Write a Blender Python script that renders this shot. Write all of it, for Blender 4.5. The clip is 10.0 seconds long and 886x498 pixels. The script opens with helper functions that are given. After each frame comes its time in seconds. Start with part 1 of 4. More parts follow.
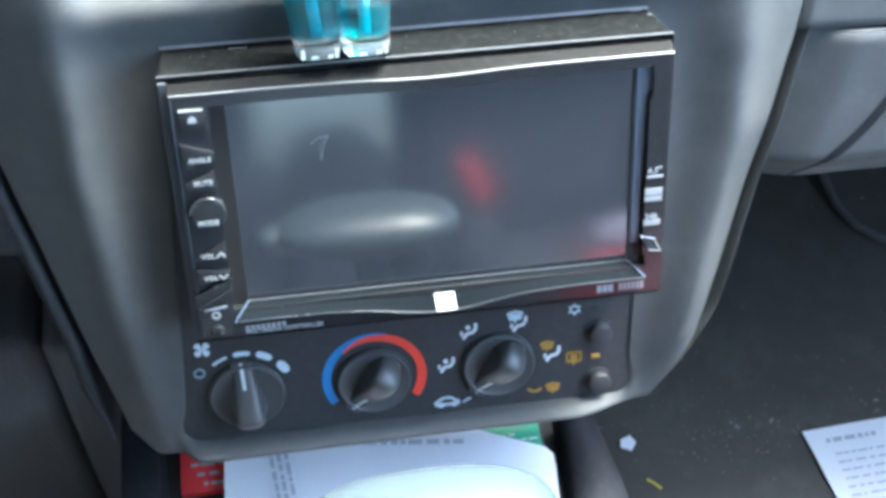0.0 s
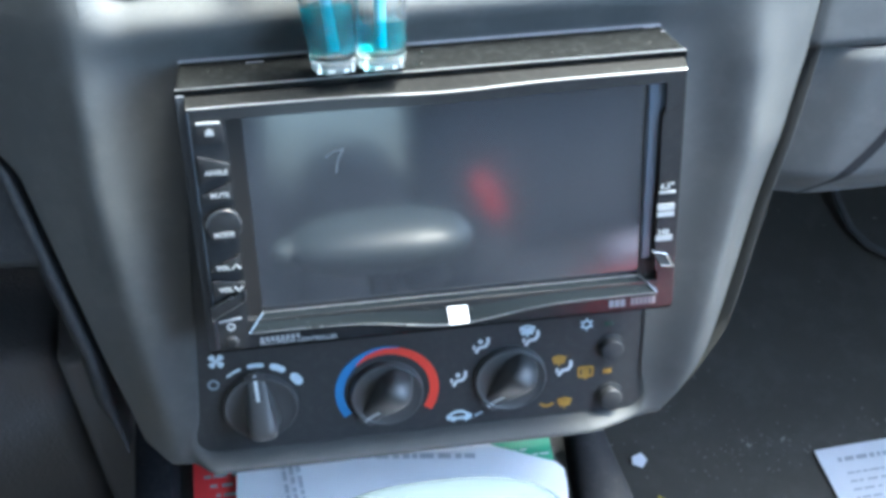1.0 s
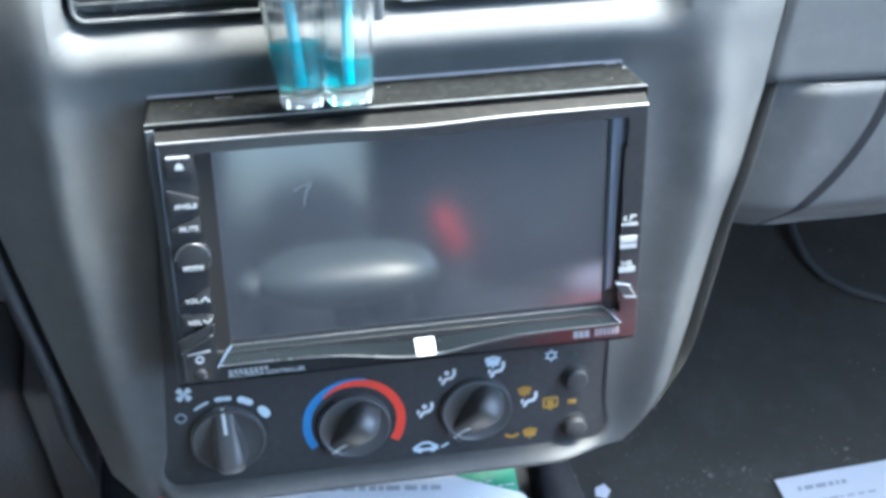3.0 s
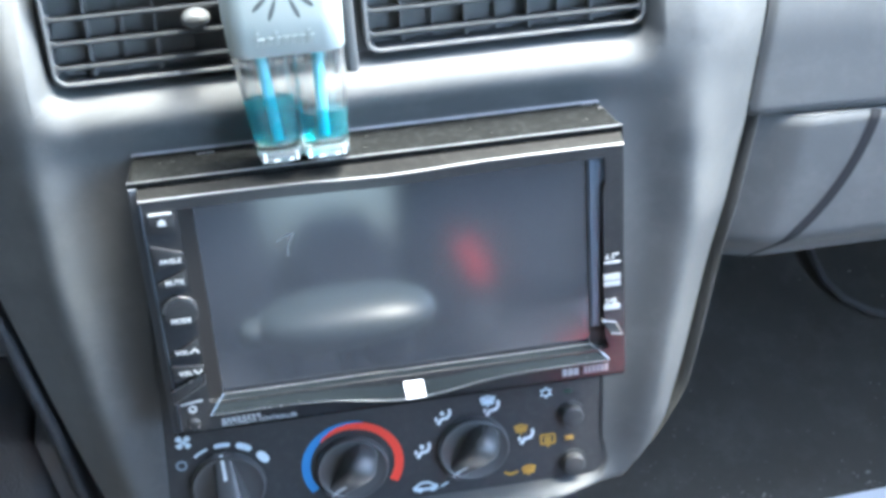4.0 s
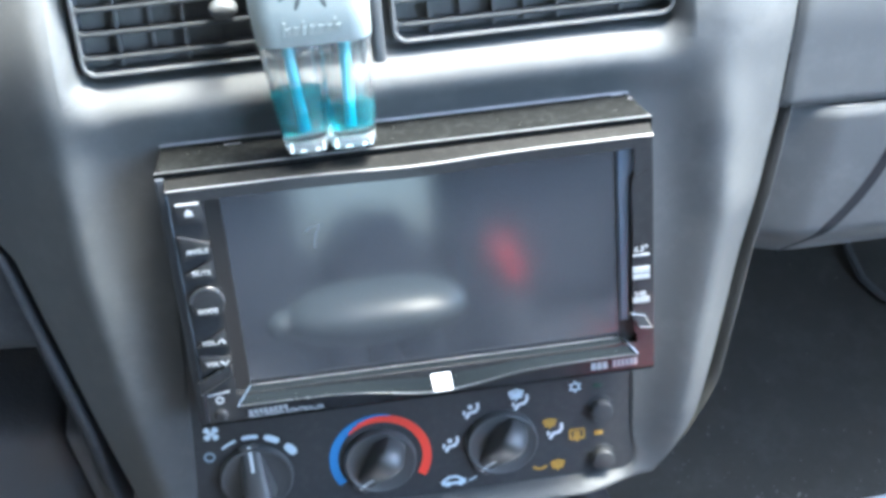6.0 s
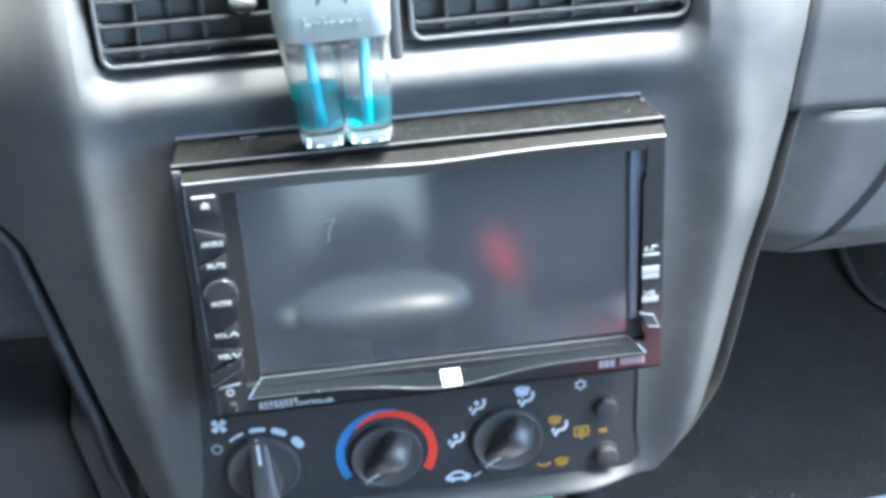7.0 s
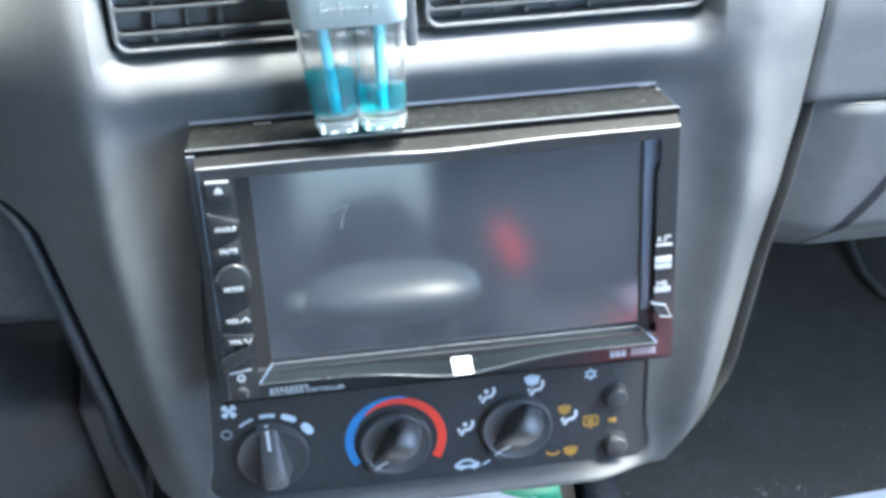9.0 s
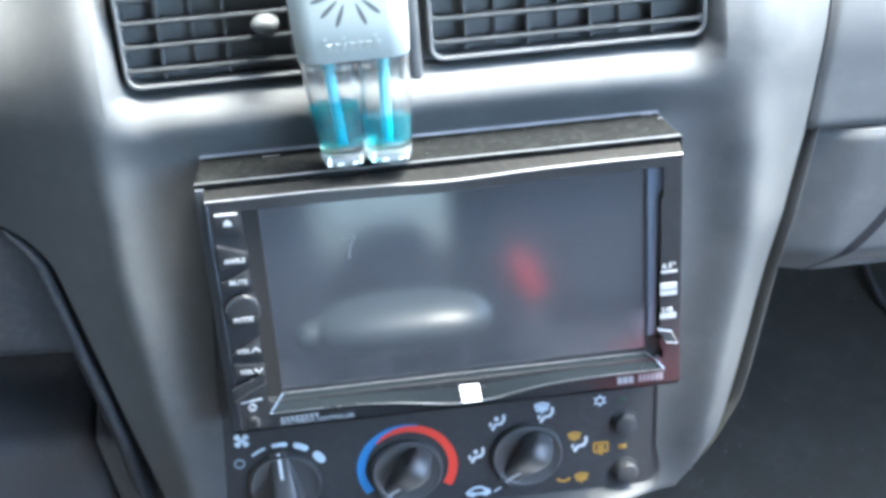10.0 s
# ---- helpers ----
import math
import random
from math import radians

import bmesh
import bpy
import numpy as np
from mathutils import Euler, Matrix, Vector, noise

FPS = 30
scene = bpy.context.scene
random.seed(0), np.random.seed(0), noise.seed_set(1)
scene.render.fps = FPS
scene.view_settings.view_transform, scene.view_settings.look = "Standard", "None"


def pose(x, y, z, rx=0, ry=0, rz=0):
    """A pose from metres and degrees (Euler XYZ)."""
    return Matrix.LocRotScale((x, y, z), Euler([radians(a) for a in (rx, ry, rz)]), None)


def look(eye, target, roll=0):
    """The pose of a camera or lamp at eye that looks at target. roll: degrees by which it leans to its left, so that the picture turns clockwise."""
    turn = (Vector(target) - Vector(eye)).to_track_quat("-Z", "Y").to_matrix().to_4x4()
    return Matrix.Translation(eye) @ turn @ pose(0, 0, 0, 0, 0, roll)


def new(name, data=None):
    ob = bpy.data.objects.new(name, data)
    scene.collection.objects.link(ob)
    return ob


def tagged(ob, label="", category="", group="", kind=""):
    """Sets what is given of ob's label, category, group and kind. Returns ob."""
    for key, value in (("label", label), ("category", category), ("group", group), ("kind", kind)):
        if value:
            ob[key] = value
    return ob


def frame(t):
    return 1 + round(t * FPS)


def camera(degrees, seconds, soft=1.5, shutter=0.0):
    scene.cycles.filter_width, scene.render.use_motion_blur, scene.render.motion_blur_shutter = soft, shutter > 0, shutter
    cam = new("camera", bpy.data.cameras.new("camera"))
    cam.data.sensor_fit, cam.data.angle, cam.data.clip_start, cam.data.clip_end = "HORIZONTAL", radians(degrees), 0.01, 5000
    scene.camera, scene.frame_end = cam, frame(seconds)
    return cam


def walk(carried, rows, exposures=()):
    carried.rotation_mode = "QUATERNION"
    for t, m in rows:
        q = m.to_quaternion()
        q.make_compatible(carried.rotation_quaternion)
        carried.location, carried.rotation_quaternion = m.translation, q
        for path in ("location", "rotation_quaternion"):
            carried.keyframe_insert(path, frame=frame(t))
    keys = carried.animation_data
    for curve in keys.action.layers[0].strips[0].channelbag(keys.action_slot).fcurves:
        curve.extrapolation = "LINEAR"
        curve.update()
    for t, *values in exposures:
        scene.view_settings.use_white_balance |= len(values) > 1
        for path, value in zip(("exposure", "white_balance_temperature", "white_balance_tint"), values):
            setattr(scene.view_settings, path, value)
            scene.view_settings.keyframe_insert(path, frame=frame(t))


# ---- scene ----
cam = camera(37.9, 10.0, soft=3.7)
walk(cam, [
    (0.0, pose(-0.05278, -0.27786, 0.71048, 34.519, -2.148, -8.727)),
    (0.5, pose(-0.05171, -0.27978, 0.71149, 34.880, -1.419, -8.313)),
    (1.0, pose(-0.05395, -0.28187, 0.71210, 35.389, -1.960, -8.060)),
    (1.5, pose(-0.04660, -0.28180, 0.71389, 35.287, -1.756, -8.321)),
    (2.0, pose(-0.05403, -0.28409, 0.71343, 36.046, -3.087, -8.433)),
    (2.5, pose(-0.05261, -0.28719, 0.71794, 37.063, -2.886, -8.726)),
    (2.7, pose(-0.05885, -0.28563, 0.71640, 36.803, -3.548, -9.160)),
    (3.8, pose(-0.03740, -0.28959, 0.72324, 38.053, -0.891, -9.407)),
    (4.0, pose(-0.03052, -0.28800, 0.72781, 38.001, -0.152, -9.376)),
    (4.5, pose(-0.03196, -0.28803, 0.72473, 37.912, 0.050, -8.848)),
    (5.0, pose(-0.03369, -0.28782, 0.72300, 38.060, -0.243, -8.840)),
    (5.5, pose(-0.03238, -0.28891, 0.72251, 38.189, 0.095, -8.763)),
    (6.0, pose(-0.02606, -0.29003, 0.72348, 38.074, 1.116, -8.128)),
    (6.2, pose(-0.03640, -0.28844, 0.72435, 38.003, 0.071, -8.462)),
    (7.3, pose(-0.03829, -0.29240, 0.72611, 38.088, -0.130, -7.762)),
    (7.5, pose(-0.03557, -0.29225, 0.72592, 38.089, 0.151, -7.639)),
    (8.0, pose(-0.04102, -0.29203, 0.72310, 37.921, -0.207, -7.655)),
    (8.5, pose(-0.04664, -0.28838, 0.72008, 36.782, -1.529, -7.795)),
    (9.0, pose(-0.04213, -0.29100, 0.72540, 37.537, -0.402, -7.368)),
    (9.5, pose(-0.04279, -0.29351, 0.72835, 38.378, -0.093, -6.875)),
    (10.0, pose(-0.03509, -0.29546, 0.73059, 38.784, 0.880, -7.111)),
], exposures=[(0.0, 5.32, 6400, 0), (2.0, 5.37, 6400, 0), (4.0, 5.69, 6550, 3), (6.0, 5.67, 6550, 3), (10.0, 5.78, 6550, 3)])

# ---- world and light ----
world = bpy.data.worlds.new("sky")
scene.world = world
world.use_nodes = True
wn = world.node_tree.nodes
sky = wn.new("ShaderNodeTexSky")
sky.sky_type = "NISHITA"
sky.sun_disc = False
sky.sun_elevation = radians(57)
sky.sun_rotation = radians(41)
sky.dust_density = 2.0
wn["Background"].inputs["Strength"].default_value = 0.15
world.node_tree.links.new(sky.outputs[0], wn["Background"].inputs["Color"])
sun = new("sun", bpy.data.lights.new("sun", "SUN"))
sun.data.energy = 0.7
sun.data.angle = radians(25)
sun.data.color = (0.98, 1.0, 1.0)
sun.matrix_world = look((1.75, 2.0, 4.4), (0, 0, 0.3))

# ---- the slanted frame of the dashboard: x right, y into the dash, z up its face ----
LEAN = 26.0
DASH = Matrix.Translation((0, 0, 0.33)) @ Matrix.Rotation(radians(-LEAN), 4, "X")
MM = Matrix.Scale(0.001, 4)


# ---- materials ----
def mat(name, color, rough=0.5, metal=0.0, grain=0.0, grain_size=900.0, vary=0.12, vary_size=18.0, coat=0.0, spec=0.5,
        dust=0.0, dust_color=(0.32, 0.32, 0.30), dust_size=260.0):
    m = bpy.data.materials.new(name)
    m.use_nodes = True
    nt = m.node_tree
    n, l = nt.nodes, nt.links
    b = n["Principled BSDF"]
    b.inputs["Metallic"].default_value = metal
    b.inputs["Coat Weight"].default_value = coat
    b.inputs["Coat Roughness"].default_value = 0.08
    b.inputs["Specular IOR Level"].default_value = spec
    tc = n.new("ShaderNodeTexCoord")
    big = n.new("ShaderNodeTexNoise")
    big.inputs["Scale"].default_value = vary_size
    big.inputs["Detail"].default_value = 6.0
    big.inputs["Roughness"].default_value = 0.65
    l.new(tc.outputs["Object"], big.inputs["Vector"])
    mix = n.new("ShaderNodeMix")
    mix.data_type = "RGBA"
    c = Vector(color)
    lo, hi = c * (1 - vary), c * (1 + vary)
    mix.inputs["A"].default_value = (*lo, 1)
    mix.inputs["B"].default_value = (*[min(v, 1) for v in hi], 1)
    l.new(big.outputs["Fac"], mix.inputs["Factor"])
    col = mix.outputs["Result"]
    rr = n.new("ShaderNodeMapRange")
    rr.inputs["To Min"].default_value = max(rough - 0.08, 0.02)
    rr.inputs["To Max"].default_value = min(rough + 0.08, 1)
    l.new(big.outputs["Fac"], rr.inputs["Value"])
    rg = rr.outputs["Result"]
    if dust > 0:
        sp = n.new("ShaderNodeTexNoise")
        sp.inputs["Scale"].default_value = dust_size
        sp.inputs["Detail"].default_value = 8.0
        sp.inputs["Roughness"].default_value = 0.75
        l.new(tc.outputs["Object"], sp.inputs["Vector"])
        dr = n.new("ShaderNodeMapRange")
        dr.inputs["From Min"].default_value = 0.48
        dr.inputs["From Max"].default_value = 0.72
        dr.inputs["To Max"].default_value = dust
        l.new(sp.outputs["Fac"], dr.inputs["Value"])
        m2 = n.new("ShaderNodeMix")
        m2.data_type = "RGBA"
        m2.inputs["B"].default_value = (*dust_color, 1)
        l.new(dr.outputs["Result"], m2.inputs["Factor"])
        l.new(col, m2.inputs["A"])
        col = m2.outputs["Result"]
        ad = n.new("ShaderNodeMath")
        ad.operation = "ADD"
        ad.use_clamp = True
        l.new(rg, ad.inputs[0])
        l.new(dr.outputs["Result"], ad.inputs[1])
        rg = ad.outputs[0]
    l.new(col, b.inputs["Base Color"])
    l.new(rg, b.inputs["Roughness"])
    if grain > 0:
        g = n.new("ShaderNodeTexVoronoi")
        g.inputs["Scale"].default_value = grain_size
        l.new(tc.outputs["Object"], g.inputs["Vector"])
        bp = n.new("ShaderNodeBump")
        bp.inputs["Strength"].default_value = grain
        bp.inputs["Distance"].default_value = 0.0004
        l.new(g.outputs["Distance"], bp.inputs["Height"])
        l.new(bp.outputs["Normal"], b.inputs["Normal"])
    return m


def glass(name, color, rough=0.0, ior=1.45):
    m = mat(name, color, rough, vary=0.02)
    b = m.node_tree.nodes["Principled BSDF"]
    b.inputs["Transmission Weight"].default_value = 1.0
    b.inputs["IOR"].default_value = ior
    return m


def thin_clear(name, color, tint, ior, through_part, solid=0.975):
    """Clear moulded plastic or liquid: part bends the light, part lets it straight through."""
    m = glass(name, color, 0.0, ior)
    m.node_tree.nodes["Principled BSDF"].inputs["Transmission Weight"].default_value = solid
    n, l = m.node_tree.nodes, m.node_tree.links
    tr = n.new("ShaderNodeBsdfTransparent")
    tr.inputs["Color"].default_value = (*tint, 1)
    mx = n.new("ShaderNodeMixShader")
    mx.inputs["Fac"].default_value = through_part
    l.new(n["Principled BSDF"].outputs[0], mx.inputs[1])
    l.new(tr.outputs[0], mx.inputs[2])
    l.new(mx.outputs[0], n["Material Output"].inputs["Surface"])
    return m


FASCIA = mat("grey_grained_plastic", (0.069, 0.0732, 0.0742), 0.57, spec=0.25, grain=0.16, grain_size=1900, dust=0.07, dust_size=60)
LOWER = mat("dark_grey_plastic", (0.042, 0.047, 0.052), 0.55, grain=0.3, grain_size=1300, dust=0.08)
BLACK = mat("matt_black_plastic", (0.033, 0.035, 0.037), 0.5, spec=0.3, dust=0.05)
VENTFRAME = mat("vent_frame_plastic", (0.085, 0.090, 0.092), 0.7, spec=0.15, dust=0.06, dust_size=90)
# Dusty, and paler than the vents so that glare is painted into their shade.
VENTBACK = mat("dusty_lightened_backing", (0.125, 0.121, 0.114), 0.9, spec=0.1, dust=0.1, dust_size=90)
VENTMAT = mat("vent_plastic", (0.042, 0.046, 0.048), 0.85, spec=0.08, dust=0.06, dust_size=90)
LIPMAT = mat("gloss_black_lip", (0.010, 0.013, 0.015), 0.13, vary=0.1, spec=0.12)
FLANGE = mat("dusty_grey_flange", (0.20, 0.20, 0.21), 0.6, vary=0.2, vary_size=200)
BORDER = mat("brown_black_gloss", (0.020, 0.019, 0.0185), 0.4, spec=0.3, vary=0.1)
HOSE = mat("grey_hose_rubber", (0.085, 0.088, 0.088), 0.7, vary=0.1)
SMUDGE = mat("dried_smudge", (0.11, 0.12, 0.13), 0.7, vary=0.3, vary_size=400)
SLEEVE = mat("dusty_black_plastic", (0.0042, 0.0046, 0.0046), 0.75, spec=0.03, dust=0.08, dust_size=300, dust_color=(0.15, 0.165, 0.165))
DUSTY = mat("dusty_gloss_black", (0.0045, 0.0048, 0.0047), 0.6, spec=0.05, dust=0.035, dust_size=420, dust_color=(0.22, 0.22, 0.2))
PIANO = mat("gloss_black_plastic", (0.018, 0.0195, 0.0215), 0.16, spec=0.4, dust=0.02)
SCREEN = mat("screen_glass", (0.031, 0.0355, 0.042), 0.09, spec=1.0, coat=0.0, vary=0.05, dust=0.015, dust_size=700)
SCREEN.node_tree.nodes["Principled BSDF"].inputs["IOR"].default_value = 1.66
CHROME = mat("chrome", (0.75, 0.76, 0.78), 0.12, 1.0, vary=0.05)
EDGE = mat("polished_edge", (0.28, 0.30, 0.31), 0.28, 1.0, vary=0.1)
DIMEDGE = mat("dull_blue_edge", (0.10, 0.125, 0.15), 0.35, 1.0, vary=0.15)
LABEL = mat("worn_white_print", (0.27, 0.29, 0.30), 0.5, vary=0.25, vary_size=900)
PRINT = mat("white_print", (0.58, 0.62, 0.64), 0.5, vary=0.06, vary_size=300)
ICE = mat("pale_blue_print", (0.50, 0.61, 0.67), 0.5, vary=0.06, vary_size=300)
AMBER = mat("amber_print", (0.36, 0.20, 0.035), 0.5, vary=0.08, vary_size=300)
BLUE = mat("blue_print", (0.02, 0.18, 0.42), 0.5, vary=0.05, vary_size=300)
RED = mat("red_print", (0.68, 0.05, 0.03), 0.5, vary=0.05, vary_size=300)
GREENLED = mat("dark_green_lens", (0.006, 0.045, 0.028), 0.3, vary=0.05)
SLIDER = mat("satin_grey_slider", (0.048, 0.052, 0.054), 0.5, spec=0.25, vary=0.08)
KNOB = mat("satin_black_knob", (0.060, 0.062, 0.064), 0.40, spec=0.5, dust=0.015, dust_size=200)
PAPER = mat("thermal_paper", (0.74, 0.76, 0.80), 0.8, vary=0.04, vary_size=60)
INK = mat("grey_ink", (0.40, 0.43, 0.48), 0.8, vary=0.2, vary_size=500)
STICKER = mat("white_sticker", (0.88, 0.90, 0.91), 0.5, vary=0.02)
OUTSIDE = mat("grey_concrete", (0.17, 0.20, 0.235), 0.9, vary=0.15, vary_size=0.6, dust=0.2, dust_size=9, dust_color=(0.24, 0.27, 0.30))
KNEE = mat("dark_knee_plastic", (0.025, 0.028, 0.032), 0.65, spec=0.18, grain=0.3, grain_size=1300, dust=0.06)
TUNNEL = mat("grey_carpet_trim", (0.095, 0.098, 0.107), 0.9, grain=0.6, grain_size=600, vary=0.15)
REDCARD = mat("red_card", (0.60, 0.03, 0.035), 0.45, vary=0.06)
REDPLASTIC = mat("red_plastic", (0.36, 0.02, 0.02), 0.45, vary=0.06)
REDBUTTON = mat("bright_red_plastic", (0.55, 0.025, 0.025), 0.4, vary=0.05)
GREENCARD = mat("green_card", (0.02, 0.27, 0.14), 0.4, vary=0.08)
MATRUB = mat("black_rubber_mat", (0.074, 0.070, 0.061), 0.65, spec=0.2, grain=0.3, grain_size=900, dust=0.10, dust_size=40, vary=0.32, vary_size=9)
CARPET = mat("grey_carpet", (0.13, 0.135, 0.14), 0.95, grain=1.0, grain_size=700, dust=0.2)
TRAY = mat("dark_tray_plastic", (0.014, 0.0155, 0.019), 0.75, spec=0.1, grain=0.2, grain_size=1300, dust=0.05)
RAIL = mat("slate_grey_plastic", (0.017, 0.019, 0.023), 0.75, spec=0.15, grain=0.2, grain_size=1300, dust=0.05)
BRIGHT = mat("worn_polished_metal", (0.18, 0.19, 0.20), 0.5, 1.0, vary=0.2, vary_size=120)
SILVER = mat("silver_grey_paint", (0.034, 0.047, 0.054), 0.33, 0.0, vary=0.05, spec=0.5)
CAP = mat("pale_grey_cap", (0.235, 0.266, 0.252), 0.5, vary=0.03)
CLEAR = thin_clear("clear_plastic", (0.98, 1.0, 1.0), (0.95, 1.0, 0.99), 1.46, 0.1, 0.985)
# Clear foot: white put into its colour stands for refracted light.
FOOT = thin_clear("whitened_clear_plastic", (0.93, 1.0, 0.99), (0.92, 1.0, 0.99), 1.46, 0.15, 0.86)
GLINTPAINT = mat("white_painted_glint", (0.55, 0.60, 0.60), 0.3, vary=0.1)
LIQUID = thin_clear("teal_liquid", (0.0, 0.52, 0.60), (0.06, 0.74, 0.80), 1.36, 0.45, 0.82)
DIMGLASS = thin_clear("dimming_glass", (0.28, 0.31, 0.36), (0.28, 0.31, 0.36), 1.45, 0.9)
WICK = mat("teal_soaked_wick", (0.16, 0.62, 0.72), 0.6, vary=0.1, vary_size=200)
CRUMB = mat("pale_crumb", (0.19, 0.185, 0.165), 0.8, vary=0.2, vary_size=400)
DUST = mat("grey_dust", (0.13, 0.13, 0.12), 0.9, vary=0.2, vary_size=400)
STRAW = mat("yellow_scrap", (0.62, 0.50, 0.08), 0.7, vary=0.1)
HEADLINER = mat("grey_headliner", (0.35, 0.36, 0.365), 0.9, vary=0.05)
ARMREST = mat("charcoal_vinyl", (0.022, 0.024, 0.028), 0.8, spec=0.2, vary=0.08)
PALECLOTH = mat("pale_lavender_cloth", (0.24, 0.23, 0.29), 0.9, vary=0.1)
SEATCLOTH = mat("charcoal_seat_cloth", (0.045, 0.047, 0.052), 0.9, grain=0.6, grain_size=400)


# ---- mesh helpers: shapes are given in millimetres of the dashboard's frame ----
def mesh_of(name, bm, material, smooth=32):
    bmesh.ops.recalc_face_normals(bm, faces=bm.faces[:])
    me = bpy.data.meshes.new(name)
    bm.to_mesh(me)
    bm.free()
    me.materials.append(material)
    if smooth:
        me.polygons.foreach_set("use_smooth", [True] * len(me.polygons))
        me.set_sharp_from_angle(angle=radians(smooth))
    return me


def thing(name, base, label, category, group="", kind=""):
    """An Empty at a base point (mm in the dashboard's frame)."""
    ob = new(name)
    ob.empty_display_size = 0.02
    ob.matrix_world = DASH @ Matrix.Translation(Vector(base) * 0.001)
    return tagged(ob, label, category, group, kind)


def part(name, bm, material, parent, label="", smooth=32, frame_of=None):
    """One mesh under a thing, or under a part of one."""
    top = parent
    while top.parent:
        top = top.parent
    inv = top.matrix_world.inverted() @ (frame_of or DASH) @ MM
    bm.transform(inv)
    ob = new(name, mesh_of(name, bm, material, smooth))
    ob.parent = parent
    if label:
        ob["label"] = label
    return ob


def solo(name, bm, material, label, category, kind="", group="", smooth=32, frame_of=None):
    """A thing that is one mesh."""
    f = frame_of or DASH
    bm.transform(MM)
    ob = new(name, mesh_of(name, bm, material, smooth))
    ob.matrix_world = f
    return tagged(ob, label, category, group, kind)


def join(*bms):
    out = bms[0]
    for b in bms[1:]:
        me = bpy.data.meshes.new("tmp")
        b.to_mesh(me)
        b.free()
        out.from_mesh(me)
        bpy.data.meshes.remove(me)
    return out


def box(x0, x1, y0, y1, z0, z1, bev=0.0, seg=2):
    bm = bmesh.new()
    bmesh.ops.create_cube(bm, size=1)
    for v in bm.verts:
        v.co = ((x0 + x1) / 2 + v.co.x * (x1 - x0), (y0 + y1) / 2 + v.co.y * (y1 - y0), (z0 + z1) / 2 + v.co.z * (z1 - z0))
    if bev:
        bmesh.ops.bevel(bm, geom=bm.edges[:], offset=bev, segments=seg, affect="EDGES", profile=0.5)
    return bm


def prism(poly, y0, y1, bev=0.0, seg=1):
    """A polygon of (x, z) pushed from y0 (front) to y1."""
    bm = bmesh.new()
    a = [bm.verts.new((x, y0, z)) for x, z in poly]
    b = [bm.verts.new((x, y1, z)) for x, z in poly]
    front = bm.faces.new(a)
    bm.faces.new(b[::-1])
    for i in range(len(a)):
        j = (i + 1) % len(a)
        bm.faces.new((a[i], b[i], b[j], a[j]))
    if bev:
        bmesh.ops.bevel(bm, geom=list(front.edges), offset=bev, segments=seg, affect="EDGES", profile=0.5)
    return bm


def loft(rings, closed=True, cap=(False, False), loop=False):
    bm = bmesh.new()
    vs = [[bm.verts.new(p) for p in r] for r in rings]
    n = len(vs[0])
    pairs = list(zip(vs, vs[1:])) + ([(vs[-1], vs[0])] if loop else [])
    for r, s in pairs:
        for i in range(n if closed else n - 1):
            j = (i + 1) % n
            bm.faces.new((r[i], r[j], s[j], s[i]))
    if cap[0]:
        bm.faces.new(vs[0][::-1])
    if cap[1]:
        bm.faces.new(vs[-1])
    return bm


def lathe_y(cx, cz, profile, n=40, cap=True):
    """A turned shape about an axis along y; profile of (radius, y)."""
    rings = [[(cx + r * math.cos(2 * math.pi * i / n), y, cz + r * math.sin(2 * math.pi * i / n)) for i in range(n)] for r, y in profile]
    return loft(rings, True, (cap, cap))


def rrect(x0, x1, z0, z1, r, n=6):
    """Corners of a rounded rectangle, as (x, z)."""
    out = []
    for cx, cz, a in ((x1 - r, z1 - r, 0), (x0 + r, z1 - r, 90), (x0 + r, z0 + r, 180), (x1 - r, z0 + r, 270)):
        for i in range(n + 1):
            t = radians(a + 90 * i / n)
            out.append((cx + r * math.cos(t), cz + r * math.sin(t)))
    return out


def ring(outer, inner, y0, y1, bev=0.0):
    """A frame between two loops of equal length, y0 in front."""
    loops = [[(x, y1, z) for x, z in outer], [(x, y0 + bev, z) for x, z in outer]]
    if bev:
        loops.append([(x + (u - x) * 0.25, y0, z + (w - z) * 0.25) for (x, z), (u, w) in zip(outer, inner)])
        loops.append([(x + (u - x) * 0.75, y0, z + (w - z) * 0.75) for (x, z), (u, w) in zip(outer, inner)])
    loops += [[(u, y0 + bev, w) for u, w in inner], [(u, y1, w) for u, w in inner]]
    return loft(loops, True, loop=True)


def stroke(pts, w, y0, y1):
    """A band of width w along (x, z) points."""
    p = [Vector((x, z)) for x, z in pts]
    left, right = [], []
    for i, q in enumerate(p):
        d = (p[min(i + 1, len(p) - 1)] - p[max(i - 1, 0)]).normalized()
        nrm = Vector((-d.y, d.x)) * w / 2
        left.append(tuple(q + nrm))
        right.append(tuple(q - nrm))
    return prism(left + right[::-1], y0, y1)


def arc(cx, cz, r, a0, a1, n=24):
    return [(cx + r * math.cos(radians(a0 + (a1 - a0) * i / n)), cz + r * math.sin(radians(a0 + (a1 - a0) * i / n))) for i in range(n + 1)]


